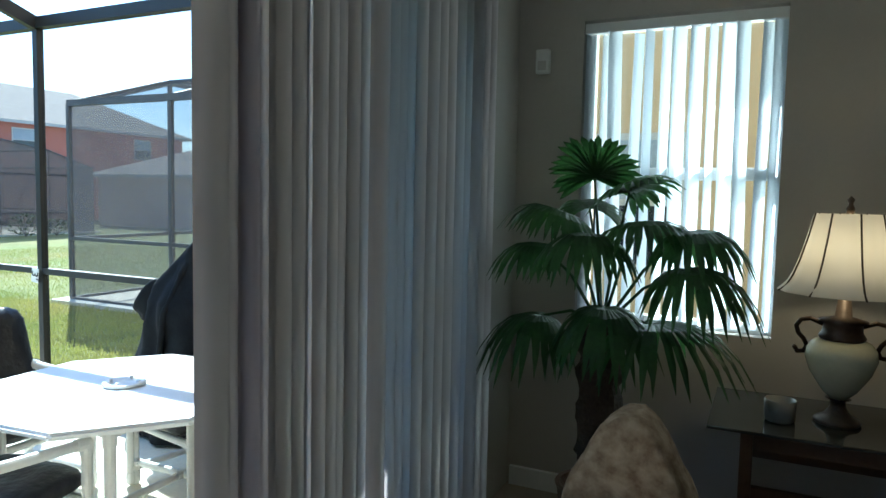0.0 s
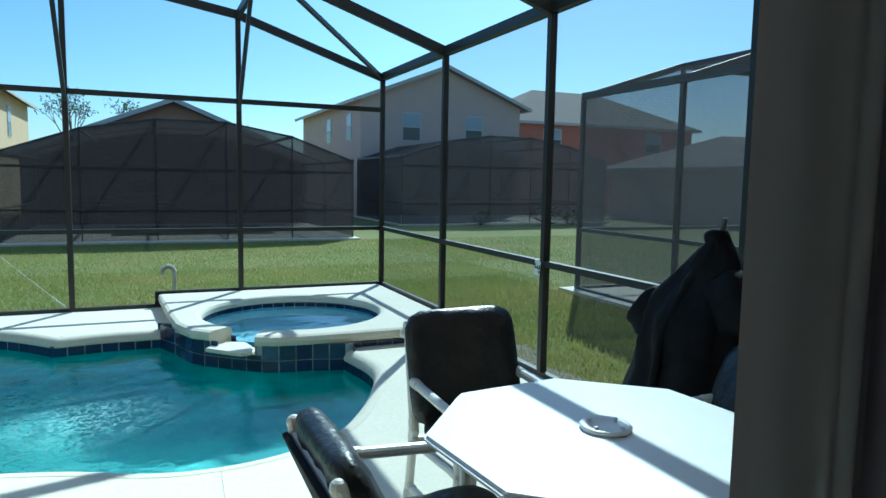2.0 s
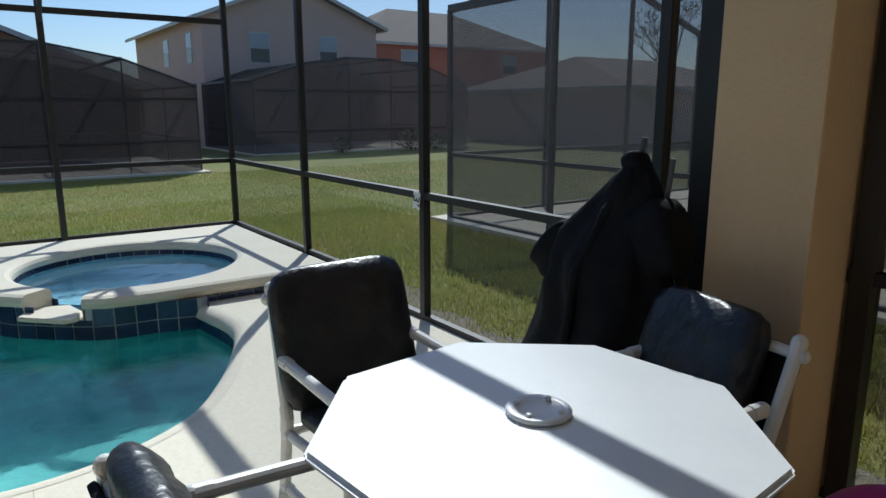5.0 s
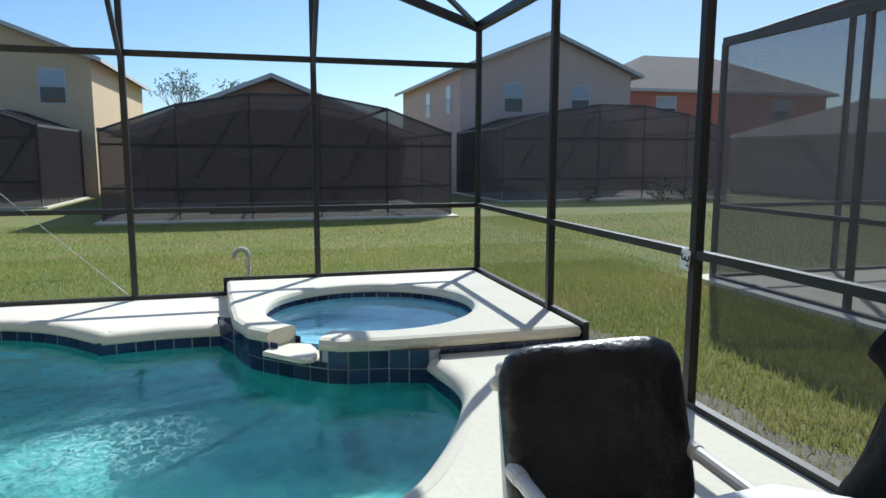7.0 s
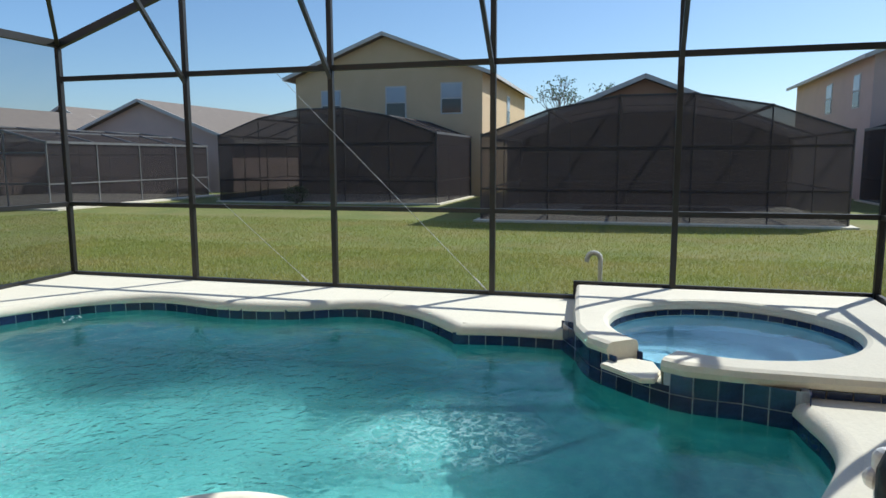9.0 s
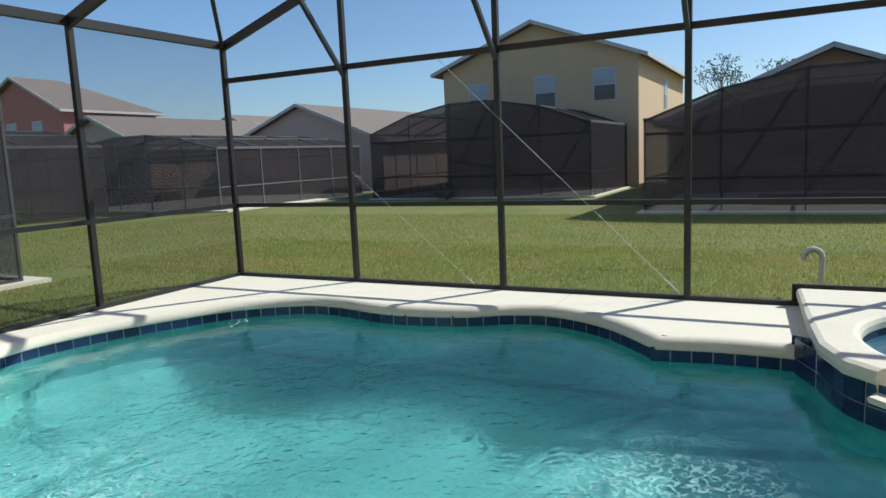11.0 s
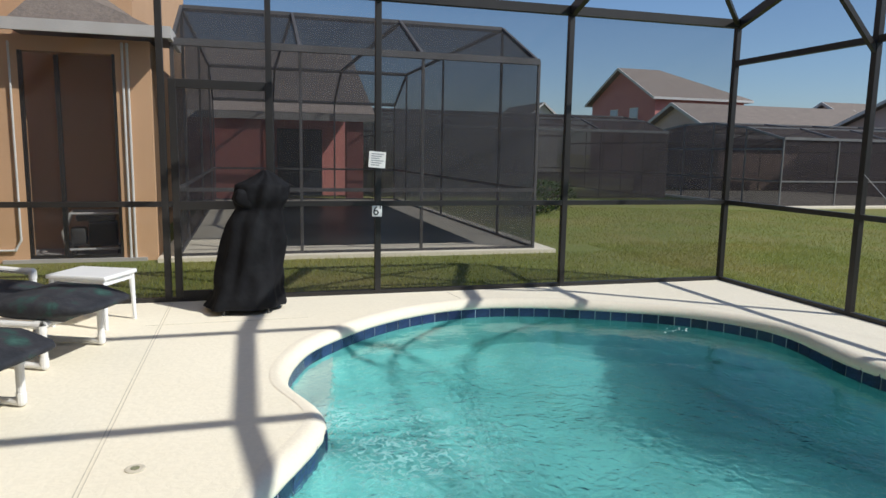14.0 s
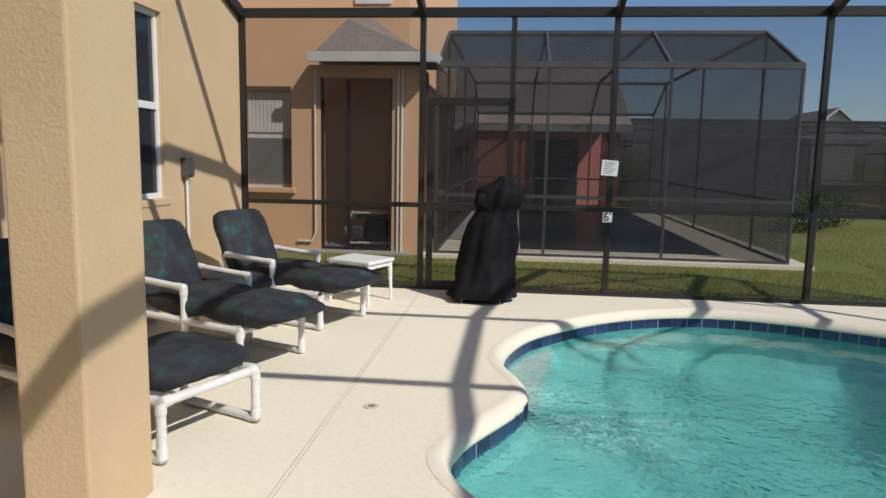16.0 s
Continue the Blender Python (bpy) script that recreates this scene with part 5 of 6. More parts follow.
house("low_house", "single-storey house with a long brown shingle roof", -53.0, -34.3, -29.6, -18.8, -0.3, 2.5, 4.6, "x", M["stucco_beige"], [])
house("low_house", "single-storey house with a grey-brown gable roof", -52.0, -38.6, -37.2, -29.9, -0.3, 2.9, 4.75, "x", M["stucco_beige"], [])
house("low_house", "single-storey beige house with a brown roof", -39.0, -27.2, -36.2, -28.7, -0.3, 2.6, 4.25, "x", M["stucco_beige"], [])
house("green_house", "distant pale green gabled house between the roofs", -32.0, -28.6, -66.0, -58.0, -0.3, 4.6, 6.0, "y", M["white"], [])


def spread(a, b, n):
    return [a + (b - a) * k / n for k in range(n + 1)]


def neighbour_cage(label, x0, x1, y0, y1, base, eave, peak, nx, screens, frame_mat, roof=None, rail=0.9, skin=0.035, w=0.032):
    ys = spread(y0, y1, 5)
    mid2 = eave + (peak - eave) * 0.67
    c = cage("pool_enclosure", label, spread(x0, x1, nx), ys, [eave, mid2, peak, peak, mid2, eave], base, base + rail, eave - 0.35, frame_mat, screens, w=w, ends=(0, 1), sides=(0, 1), braces=False, roof_screen=roof, m=None, skin=skin)
    return c


SF = (M["screen_far"], M["screen_far"])
neighbour_cage("black screened pool enclosure of the brown house", -28.0, -20.9, -2.45, 6.8, -0.25, 2.13, 3.12, 2, SF, M["cageframe"], M["screen_far"])
neighbour_cage("dark screened pool enclosure of the yellow house", -32.8, -27.0, -14.8, -5.5, -0.25, 2.45, 3.45, 3, SF, M["cageframe"], M["screen_far"])
neighbour_cage("dark screened pool enclosure of the beige house", -32.8, -26.5, 10.5, 20.5, -0.25, 2.55, 3.5, 2, SF, M["cageframe"], M["screen_near"])
neighbour_cage("grey screened pool enclosure at the low houses", -31.0, -21.6, -27.4, -18.1, -0.25, 2.1, 2.75, 4, SF, M["paleframe"], M["screen_far"], skin=-0.01, w=0.045)
neighbour_cage("dark screened pool enclosure in front of the pink house", -19.0, -8.0, -29.0, -21.0, -0.1, 2.3, 3.0, 4, SF, M["greyframe"], M["screen_far"])
cage("pool_enclosure", "large dark screened pool enclosure next door", [-8.25, -6.46, -4.73, -3.10], [-19.0, -17.4, -13.7, -10.0, -8.40], [2.80, 3.54, 3.54, 3.54, 2.80], 0.0, 0.9, None, M["cageframe"], (M["screen_dense"], M["screen_thick"]), w=0.042, braces=False, roof_screen=M["screen_dark"], skin=0.03)
cage("pool_enclosure", "grey screened pool enclosure across the side lawn", [-9.04, -7.02, -4.7, -2.4], [6.85, 8.7, 10.6, 12.5], [2.84, 3.44, 3.44, 2.84], 0.0, 0.9, None, M["cageframe"], (M["screen_near"], M["screen_near"]), w=0.06, braces=False, roof_screen=M["screen_near"])

for name, x0, x1, y0, y1, z in (("terrace", -28.0, -20.5, -2.6, 6.95, -0.25), ("terrace", -32.9, -26.8, -14.9, -5.3, -0.25), ("terrace", -32.9, -26.3, 10.3, 20.7, -0.25),
                                ("terrace", -31.1, -21.2, -27.2, -17.4, -0.25), ("terrace", -8.55, -2.85, -19.2, -8.20, -0.05), ("terrace", -9.25, -2.3, 6.65, 12.7, -0.05)):
    tagged(mesh(name, bx(x0, x1, y0, y1, z - 0.1, z + 0.055), M["coping"]), "pale concrete pool terrace under a screen enclosure", "terrace", kind="structure")
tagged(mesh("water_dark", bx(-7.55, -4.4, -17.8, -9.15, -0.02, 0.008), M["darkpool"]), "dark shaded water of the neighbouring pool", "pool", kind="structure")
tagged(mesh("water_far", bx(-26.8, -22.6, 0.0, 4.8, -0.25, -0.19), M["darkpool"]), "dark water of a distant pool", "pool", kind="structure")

# the orange house next door, with its screened entry
nh = thing("orange_house", pose(0, 0, 0), "orange stucco neighbouring house with a small shingled entry roof", "house")
bm = bmesh.new()
for p, q, lo, hi in ((-2.83, -2.41, -0.1, 2.8), (-1.30, -0.84, -0.1, 2.8), (-2.41, -1.30, 2.62, 2.8), (-0.84, -0.04, -0.1, 0.94), (-0.84, -0.04, 2.48, 2.8), (-0.04, 6.0, -0.1, 2.8)):
    box(bm, p, q, -8.70, -8.45, lo, hi)
part("wall", bm, M["stucco_orange"], nh)
bm = bmesh.new()
box(bm, -2.50, 6.0, -9.60, -9.45, -0.1, 6.0)
box(bm, -2.50, -2.37, -18.0, -9.60, -0.1, 6.0)
box(bm, -2.83, -2.70, -9.45, -8.70, -0.1, 2.8)
box(bm, -2.70, -2.50, -9.60, -9.45, -0.1, 2.8)
part("wall", bm, M["stucco_orange"], nh)
bm = bmesh.new()
vs = [bm.verts.new(p) for p in ((-3.10, -8.05, 2.86), (-1.25, -8.05, 2.86), (-1.25, -9.45, 2.86), (-3.10, -9.45, 2.86), (-1.9, -9.42, 3.66), (-1.5, -9.42, 3.66), (-1.6, -8.9, 3.56))]
for f in ((0, 1, 6), (1, 2, 5, 6), (3, 0, 6, 4), (4, 6, 5), (3, 2, 1, 0)):
    bm.faces.new([vs[k] for k in f])
part("roof", bm, M["shingle"], nh, "grey shingled entry roof")
part("fascia", bx(-3.13, -1.23, -8.08, -8.03, 2.80, 2.94), M["fascia"], nh, "white fascia board")
part("fascia", bx(-3.13, -3.08, -9.45, -8.08, 2.80, 2.94), M["fascia"], nh, "white fascia board")
part("entry_screen", quad((-2.41, -8.5, 0), (-1.30, -8.5, 0), (-1.30, -8.5, 2.62), (-2.41, -8.5, 2.62)), M["screen_side"], nh)
part("entry_frame", bx(-2.41, -2.37, -8.52, -8.46, 0, 2.62), M["bronze"], nh)
part("entry_frame", bx(-1.34, -1.30, -8.52, -8.46, 0, 2.62), M["bronze"], nh)
part("entry_frame", bx(-1.75, -1.70, -8.52, -8.46, 0.04, 2.58), M["bronze"], nh)
part("entry_frame", bx(-2.37, -1.34, -8.52, -8.46, 0.0, 0.04), M["bronze"], nh)
part("entry_floor", bx(-2.70, -1.0, -9.45, -8.40, -0.08, -0.004), M["concrete"], nh)
nw = part("window", bx(-0.84, -0.04, -8.66, -8.60, 0.94, 2.48), M["fascia"], nh, "white-framed window with half-drawn blinds")
part("pane", bx(-0.79, -0.09, -8.60, -8.59, 0.99, 1.70), M["greyblind"], nw)
part("pane", bx(-0.79, -0.09, -8.60, -8.59, 1.78, 2.43), M["paleblind"], nw)
for k in range(11):
    part("slat", bx(-0.78 + k * 0.062, -0.727 + k * 0.062, -8.588, -8.580, 1.79, 2.40), M["fascia"], nw)
part("window_sill", bx(-0.90, 0.02, -8.45, -8.38, 0.86, 0.94, 0.01), M["stucco_orange"], nh)
part("window", bx(-2.2, -1.6, -9.45, -9.42, 3.9, 5.1), M["fascia"], nh, "upper white-framed window")
part("conduit", pipe([(-2.56, -8.43, 0.0), (-2.56, -8.43, 2.75)], 0.016), M["pvc"], nh)
part("conduit", pipe([(-2.50, -8.43, 0.0), (-2.50, -8.43, 2.75)], 0.016), M["pvc"], nh)
part("conduit", pipe([(-0.95, -8.42, 0.12), (-1.15, -8.42, 0.12), (-1.22, -8.42, 0.25), (-1.22, -8.42, 2.7)], 0.014), M["pvc"], nh)
# pink back wall of the next enclosure, with its white eave
ph = thing("pink_wing", pose(0, 0, 0), "pink stucco wing with a low shingled roof behind the enclosure", "house")
bm = bmesh.new()
for p, q in ((-4.55, -2.2), (-7.35, -6.85)):
    box(bm, p, q, -19.6, -19.25, 0, 2.4)
box(bm, -7.6, -2.2, -21.3, -21.0, 0, 2.9)
part("wall", bm, M["stucco_pink"], ph)
part("roof", quad((-7.7, -19.1, 2.46), (-2.0, -19.1, 2.46), (-2.0, -24.5, 5.0), (-7.7, -24.5, 5.0)), M["shingle"], ph)
part("fascia", bx(-7.7, -2.0, -19.15, -19.06, 2.30, 2.50), M["fascia"], ph)
part("door", bx(-6.3, -4.9, -21.02, -20.96, 0, 2.1), M["darkpane"], ph)

house("north_house", "two-storey yellow-tan stucco house across the side lawn", -2.2, 9.0, 7.0, 16.0, -0.1, 5.6, 7.8, "x", M["stucco_yellow"], [("-y", -1.4, -0.6, 1.0, 2.2), ("-y", 2.0, 3.0, 1.0, 2.2)])
house("grey_house", "distant low house with a pale roof behind the enclosures", -32.0, -21.0, 25.0, 36.0, -0.3, 2.4, 3.9, "y", M["stucco_beige"], [], hip=3.0)
gn = thing("generator", pose(-2.0, -8.95, 0.0, 0, 0, 8), "white tube-framed portable generator with dark engine in the entry", "generator")
for y in (-0.22, 0.22):
    part("tube_frame", pipe([(-0.36, y, 0.08), (-0.40, y, 0.30), (-0.30, y, 0.56), (0.30, y, 0.56), (0.40, y, 0.30), (0.36, y, 0.08), (-0.36, y, 0.08)], 0.017), M["pvc"], gn, "white tube frame")
for x, z in ((-0.36, 0.08), (0.36, 0.08), (-0.30, 0.56), (0.30, 0.56)):
    part("cross_tube", pipe([(x, -0.22, z), (x, 0.22, z)], 0.014), M["pvc"], gn)
part("engine", bx(-0.26, 0.10, -0.17, 0.17, 0.10, 0.44, 0.04), M["bronze"], gn, "dark engine block")
part("alternator", bx(0.12, 0.32, -0.13, 0.13, 0.12, 0.36, 0.05), M["greyframe"], gn)
part("fuel_tank", bx(-0.24, 0.24, -0.18, 0.18, 0.45, 0.54, 0.03), M["bronze"], gn)
for x in (-0.28, 0.28):
    part("foot", bx(x - 0.03, x + 0.03, -0.2, 0.2, 0.0, 0.075, 0.008), M["bronze"], gn)


def bare_tree(m, h, seed, leaves):
    """A small tree: a tapered trunk, forking limbs and a thin crown of leaf clumps."""
    r = random.Random(seed)
    t = thing("tree", m, "thin-leaved tree between the houses", "tree", "trees behind the houses")
    bm, tips = bmesh.new(), []

    def grow(p, d, length, rad, level):
        q = p + d * length
        rod(bm, p, q, rad, rad * 0.6, 6)
        if level == 0:
            tips.append(q)
            return
        for _ in range(3 if level > 1 else 4):
            nd = (d + Vector((r.uniform(-0.8, 0.8), r.uniform(-0.8, 0.8), r.uniform(-0.15, 0.6)))).normalized()
            grow(q, nd, length * r.uniform(0.6, 0.8), rad * 0.55, level - 1)
    grow(Vector((0, 0, 0)), Vector((0, 0, 1)), h * 0.36, h * 0.02, 4)
    part("trunk", bm, M["bark"], t)
    bm = bmesh.new()
    for p in tips:
        for _ in range(leaves):
            q = p + Vector((r.gauss(0, 0.22), r.gauss(0, 0.22), r.gauss(0, 0.16)))
            a = Vector((r.uniform(-1, 1), r.uniform(-1, 1), r.uniform(-1, 1))).normalized() * 0.10
            c = a.orthogonal().normalized() * 0.05
            bm.faces.new([bm.verts.new(v) for v in (q - a, q + c, q + a, q - c)])
    part("crown", bm, M["leaf"], t)


for k, (x, y, h) in enumerate(((-52.0, -3.5, 7.2), (-50.0, -0.6, 6.8), (-60.0, 9.5, 5.4), (-34.0, 45.0, 9.0), (-26.0, 42.0, 8.0))):
    bare_tree(pose(x, y, -0.3), h, k, 3)


def bush(m, size, seed):
    r = random.Random(seed)
    t = thing("bush", m, "low green garden shrub beside an enclosure", "shrub", "shrubs by the enclosures")
    bm = bmesh.new()
    for _ in range(7):
        a = r.uniform(0, 6.28)
        rod(bm, (0, 0, 0), (size * 0.5 * math.cos(a), size * 0.5 * math.sin(a), size * r.uniform(0.5, 0.9)), 0.015, 0.006, 5)
    part("stem", bm, M["bark"], t)
    bm = bmesh.new()
    for _ in range(420):
        a, z = r.uniform(0, 6.28), r.random()
        rad = size * (0.25 + 0.5 * math.sin(math.pi * z) ** 0.6) * r.uniform(0.6, 1.05)
        q = Vector((rad * math.cos(a), rad * math.sin(a), size * (0.08 + z * 0.9)))
        d = Vector((math.cos(a), math.sin(a), r.uniform(-0.2, 1))).normalized() * size * 0.12
        c = Vector((-math.sin(a), math.cos(a), r.uniform(-0.5, 0.5))).normalized() * size * 0.035
        bm.faces.new([bm.verts.new(v) for v in (q - d * 0.5, q + c, q + d, q - c)])
    part("foliage", bm, M["leaf"], t)


for k, (x, y, z, s) in enumerate(((-25.6, 16.9, -0.25, 0.9), (-25.4, 18.0, -0.25, 0.7), (-25.9, 13.8, -0.25, 0.6), (-11.2, -14.8, -0.1, 0.9), (-10.4, -13.9, -0.1, 0.7), (-12.2, -16.0, -0.1, 0.8), (-26.3, -11.0, -0.25, 0.7))):
    bush(pose(x, y, z, 0, 0, k * 50), s, k)

# ---- the living room ----
pp = thing("potted_palm", pose(-0.46, 3.16, 0.08), "tall artificial fan palm with dark green fronds in a basket", "palm")
part("pot", lathe([(0.13, 0.0), (0.15, 0.02), (0.17, 0.26), (0.18, 0.28), (0.16, 0.28), (0.14, 0.25), (0.0, 0.25)]), M["wood"], pp)
bm = bmesh.new()
prev = None
for k in range(26):
    z = 0.25 + k * 0.030
    rad = 0.085 + 0.02 * noise.noise(Vector((k * 0.7, 1.3, 0))) + 0.012 * math.sin(k * 0.12)
    ring = [bm.verts.new((rad * (1 + 0.35 * noise.noise(Vector((j * 1.7, k * 0.6, 0.5)))) * math.cos(j * math.pi / 8), rad * math.sin(j * math.pi / 8), z)) for j in range(16)]
    if prev:
        for j in range(16):
            bm.faces.new((prev[j], prev[(j + 1) % 16], ring[(j + 1) % 16], ring[j]))
    prev = ring
bm.faces.new(prev)
part("trunk", bm, M["palm_trunk"], pp, "fibrous brown trunk")


def frond(base, fan, facing, size, droop, seed):
    """A fan leaf: a bent stalk from base to fan, and narrow leaflets spread round it."""
    r = random.Random(seed)
    base, fan, facing = Vector(base), Vector(fan), Vector(facing).normalized()
    bm = bmesh.new()
    mid = (base + fan) / 2 + Vector((0, 0, 0.05))
    rod(bm, base, mid, 0.008, 0.007, 6)
    rod(bm, mid, fan, 0.007, 0.005, 6)
    side = facing.cross(Vector((0, 0, 1))).normalized()
    up = side.cross(facing).normalized()
    for k in range(25):
        a = radians(-118 + k * 236 / 24) + r.uniform(-0.04, 0.04)
        d = (facing * math.cos(a) + side * math.sin(a)).normalized()
        n = size * (0.72 + 0.28 * math.cos(a * 0.7)) * r.uniform(0.9, 1.05)
        w = side * math.cos(a) - facing * math.sin(a)
        prev = None
        for j in range(6):
            u = j / 5
            c = fan + d * n * u * (1 - 0.12 * u * u) + up * (0.10 * n * math.sin(u * 2.2)) - Vector((0, 0, 1)) * droop * n * u ** 2.2
            h = 0.017 * (0.35 + 1.9 * u * (1 - u) ** 0.7) * (1 if j < 5 else 0.15)
            row = [bm.verts.new(c - w * h), bm.verts.new(c + up * 0.004), bm.verts.new(c + w * h)]
            if prev:
                bm.faces.new((prev[0], prev[1], row[1], row[0]))
                bm.faces.new((prev[1], prev[2], row[2], row[1]))
            prev = row
    part("frond", bm, M["palm_leaf"], pp)


for k, (fx, fy, fz, dx, dy, dz, s, dr) in enumerate((
        (-0.05, -0.02, 1.58, 0.0, -0.5, 0.8, 0.25, 0.15), (0.10, -0.03, 1.52, 0.8, -0.4, 0.5, 0.27, 0.35), (-0.17, -0.06, 1.42, -0.8, -0.4, 0.3, 0.32, 0.55),
        (0.16, -0.10, 1.38, 0.6, -0.7, 0.2, 0.30, 0.55), (-0.28, -0.02, 1.28, -0.9, -0.3, 0.05, 0.26, 0.7), (0.34, -0.04, 1.36, 0.9, -0.2, 0.1, 0.30, 0.75),
        (0.36, -0.14, 1.22, 0.9, -0.4, 0.0, 0.32, 0.8), (-0.24, -0.12, 0.98, -0.8, -0.5, 0.0, 0.32, 0.85), (0.22, -0.10, 0.98, 0.95, -0.3, 0.05, 0.42, 0.6),
        (-0.02, -0.22, 1.34, -0.1, -0.9, 0.1, 0.28, 0.8), (0.05, -0.20, 1.05, 0.2, -0.9, -0.1, 0.28, 0.9), (-0.10, 0.12, 1.45, -0.3, 0.8, 0.4, 0.22, 0.5))):
    frond((0, 0, 0.98), (fx, fy, fz + 0.05), (dx, dy, dz), s * 1.08, dr, k)

et = thing("end_table", pose(0.0, 0.0, 0.08), "dark wood end table with a glass top", "table")
for x in (0.14, 1.0):
    for y in (2.98, 3.46):
        part("leg", bx(x - 0.022, x + 0.022, y - 0.022, y + 0.022, 0, 0.683, 0.004), M["wood"], et)
for y in (2.98, 3.46):
    part("apron", bx(0.162, 0.978, y - 0.012, y + 0.012, 0.613, 0.683, 0.003), M["wood"], et)
    part("stretcher", bx(0.162, 0.978, y - 0.012, y + 0.012, 0.42, 0.47, 0.003), M["wood"], et)
part("tabletop", bx(0.0, 1.14, 2.92, 3.52, 0.683, 0.695, 0.003), M["table_glass"], et, "smoked glass top")
lp = thing("table_lamp", pose(0.45, 3.2, 0.722), "lit table lamp with cream urn body and bell shade", "lamp")
part("foot", lathe([(0.078, 0.053), (0.084, 0.062), (0.078, 0.072), (0.055, 0.082), (0.038, 0.10), (0.028, 0.12), (0.028, 0.142), (0.045, 0.15)]), M["bronze_metal"], lp, smooth=True)
part("urn", lathe([(0.03, 0.15), (0.06, 0.18), (0.105, 0.25), (0.125, 0.31), (0.12, 0.345), (0.10, 0.37), (0.075, 0.38)]), M["ceramic"], lp, "cream ceramic urn", True)
part("collar", lathe([(0.075, 0.38), (0.082, 0.39), (0.07, 0.41), (0.068, 0.44), (0.085, 0.455), (0.03, 0.47), (0.02, 0.56)]), M["bronze_metal"], lp, smooth=True)
for s in (-1, 1):
    part("handle", pipe([(s * r0, 0, z0) for r0, z0 in ((0.07, 0.435), (0.11, 0.452), (0.142, 0.445), (0.158, 0.42), (0.150, 0.392), (0.130, 0.370), (0.118, 0.345), (0.128, 0.322), (0.150, 0.318), (0.160, 0.335))], 0.0085, 1.0), M["bronze_metal"], lp)
bm = bmesh.new()
prev = None
for u in range(9):
    q = u / 8
    rad, z = 0.235 - 0.115 * q ** 0.55, 0.56 + 0.30 * q
    ring = [bm.verts.new((rad * (1 - 0.03 * abs(math.sin(j * math.pi / 8 * 2))) * math.cos(j * math.pi / 24), rad * (1 - 0.03 * abs(math.sin(j * math.pi / 8 * 2))) * math.sin(j * math.pi / 24), z)) for j in range(48)]
    if prev:
        for j in range(48):
            bm.faces.new((prev[j], prev[(j + 1) % 48], ring[(j + 1) % 48], ring[j]))
    prev = ring
part("shade", bm, M["shade"], lp, "pale bell-shaped cloth shade", True)
for j in range(8):
    a = j * math.pi / 4 + 0.2
    part("rib", pipe([((0.236 - 0.115 * q ** 0.55) * 0.985 * math.cos(a), (0.236 - 0.115 * q ** 0.55) * 0.985 * math.sin(a), 0.56 + 0.30 * q) for q in (0.0, 0.06, 0.2, 0.4, 0.7, 1.0)], 0.0035, 1.0), M["bronze_metal"], lp, "dark seam of the shade")
part("finial", lathe([(0.012, 0.86), (0.016, 0.88), (0.008, 0.90), (0.014, 0.915), (0.0, 0.93)], 14), M["bronze_metal"], lp, smooth=True)
cd = thing("candle_jar", pose(0.25, 3.12, 0.775), "glass candle jar on the end table", "candle")
part("jar", lathe([(0.050, 0.0), (0.055, 0.008), (0.058, 0.085), (0.054, 0.085), (0.050, 0.012), (0.0, 0.012)]), M["smoky"], cd, smooth=True)
part("wax", lathe([(0.049, 0.013), (0.051, 0.045), (0.0, 0.047)]), M["ceramic"], cd)
ac = thing("armchair", pose(-0.165, 2.28, 0.08, 0, 0, 0), "armchair with a rounded back in beige floral fabric", "armchair")
bm = bmesh.new()
bmesh.ops.create_cube(bm, size=2.0)
bmesh.ops.subdivide_edges(bm, edges=bm.edges[:], cuts=11, use_grid_fill=True)
for v in bm.verts:
    x, y, z = v.co
    v.co = (x * 0.205 * (1 - 0.28 * max(0, z) ** 2) * (1 - 0.10 * abs(y) ** 3), y * 0.10 * (1 - 0.25 * max(0, z) ** 4), 0.585 + z * 0.32 - 0.16 * max(0, z) * abs(x) ** 2.2 + 0.012 * noise.noise(v.co * 4))
part("backrest", bm, M["sofa"], ac, smooth=True)
bm = pillow(0.62, 0.62, 0.2, 6, 1)
bmesh.ops.transform(bm, matrix=pose(0, -0.36, 0.38), verts=bm.verts[:])
part("seat", bm, M["sofa"], ac, smooth=True)
for s in (-1, 1):
    part("arm", bx(s * 0.30 - 0.07, s * 0.30 + 0.07, -0.66, 0.05, 0.02, 0.56, 0.05), M["sofa"], ac)
    for y in (-0.6, 0.0):
        part("leg", bx(s * 0.30 - 0.025, s * 0.30 + 0.025, y - 0.025, y + 0.025, 0, 0.03), M["wood"], ac)
sn = thing("wall_sensor", pose(-0.90, 3.62, 2.31), "white alarm sensor on the beige wall", "sensor")
part("body", bx(-0.035, 0.035, -0.045, 0.0, -0.06, 0.06, 0.008), M["white"], sn)
part("lens", bx(-0.022, 0.022, -0.05, -0.044, -0.045, 0.0, 0.003), M["fascia"], sn)

# bare soil along the foot of the screens
bm = bmesh.new()
prev = None
for k in range(70):
    x = -9.3 + k * 0.11
    row = [bm.verts.new((x, 3.915, -0.045)), bm.verts.new((x, 4.28 + 0.10 * math.sin(x * 2.7) + 0.07 * math.sin(x * 6.9), -0.045))]
    if prev:
        bm.faces.new((prev[0], row[0], row[1], prev[1]))
    prev = row
prev = None
for k in range(95):
    y = -5.45 + k * 0.098
    row = [bm.verts.new((-9.495, y, -0.045)), bm.verts.new((-9.68 - 0.06 * math.sin(y * 5) - 0.03 * math.sin(y * 11), y, -0.045))]
    if prev:
        bm.faces.new((prev[0], prev[1], row[1], row[0]))
    prev = row
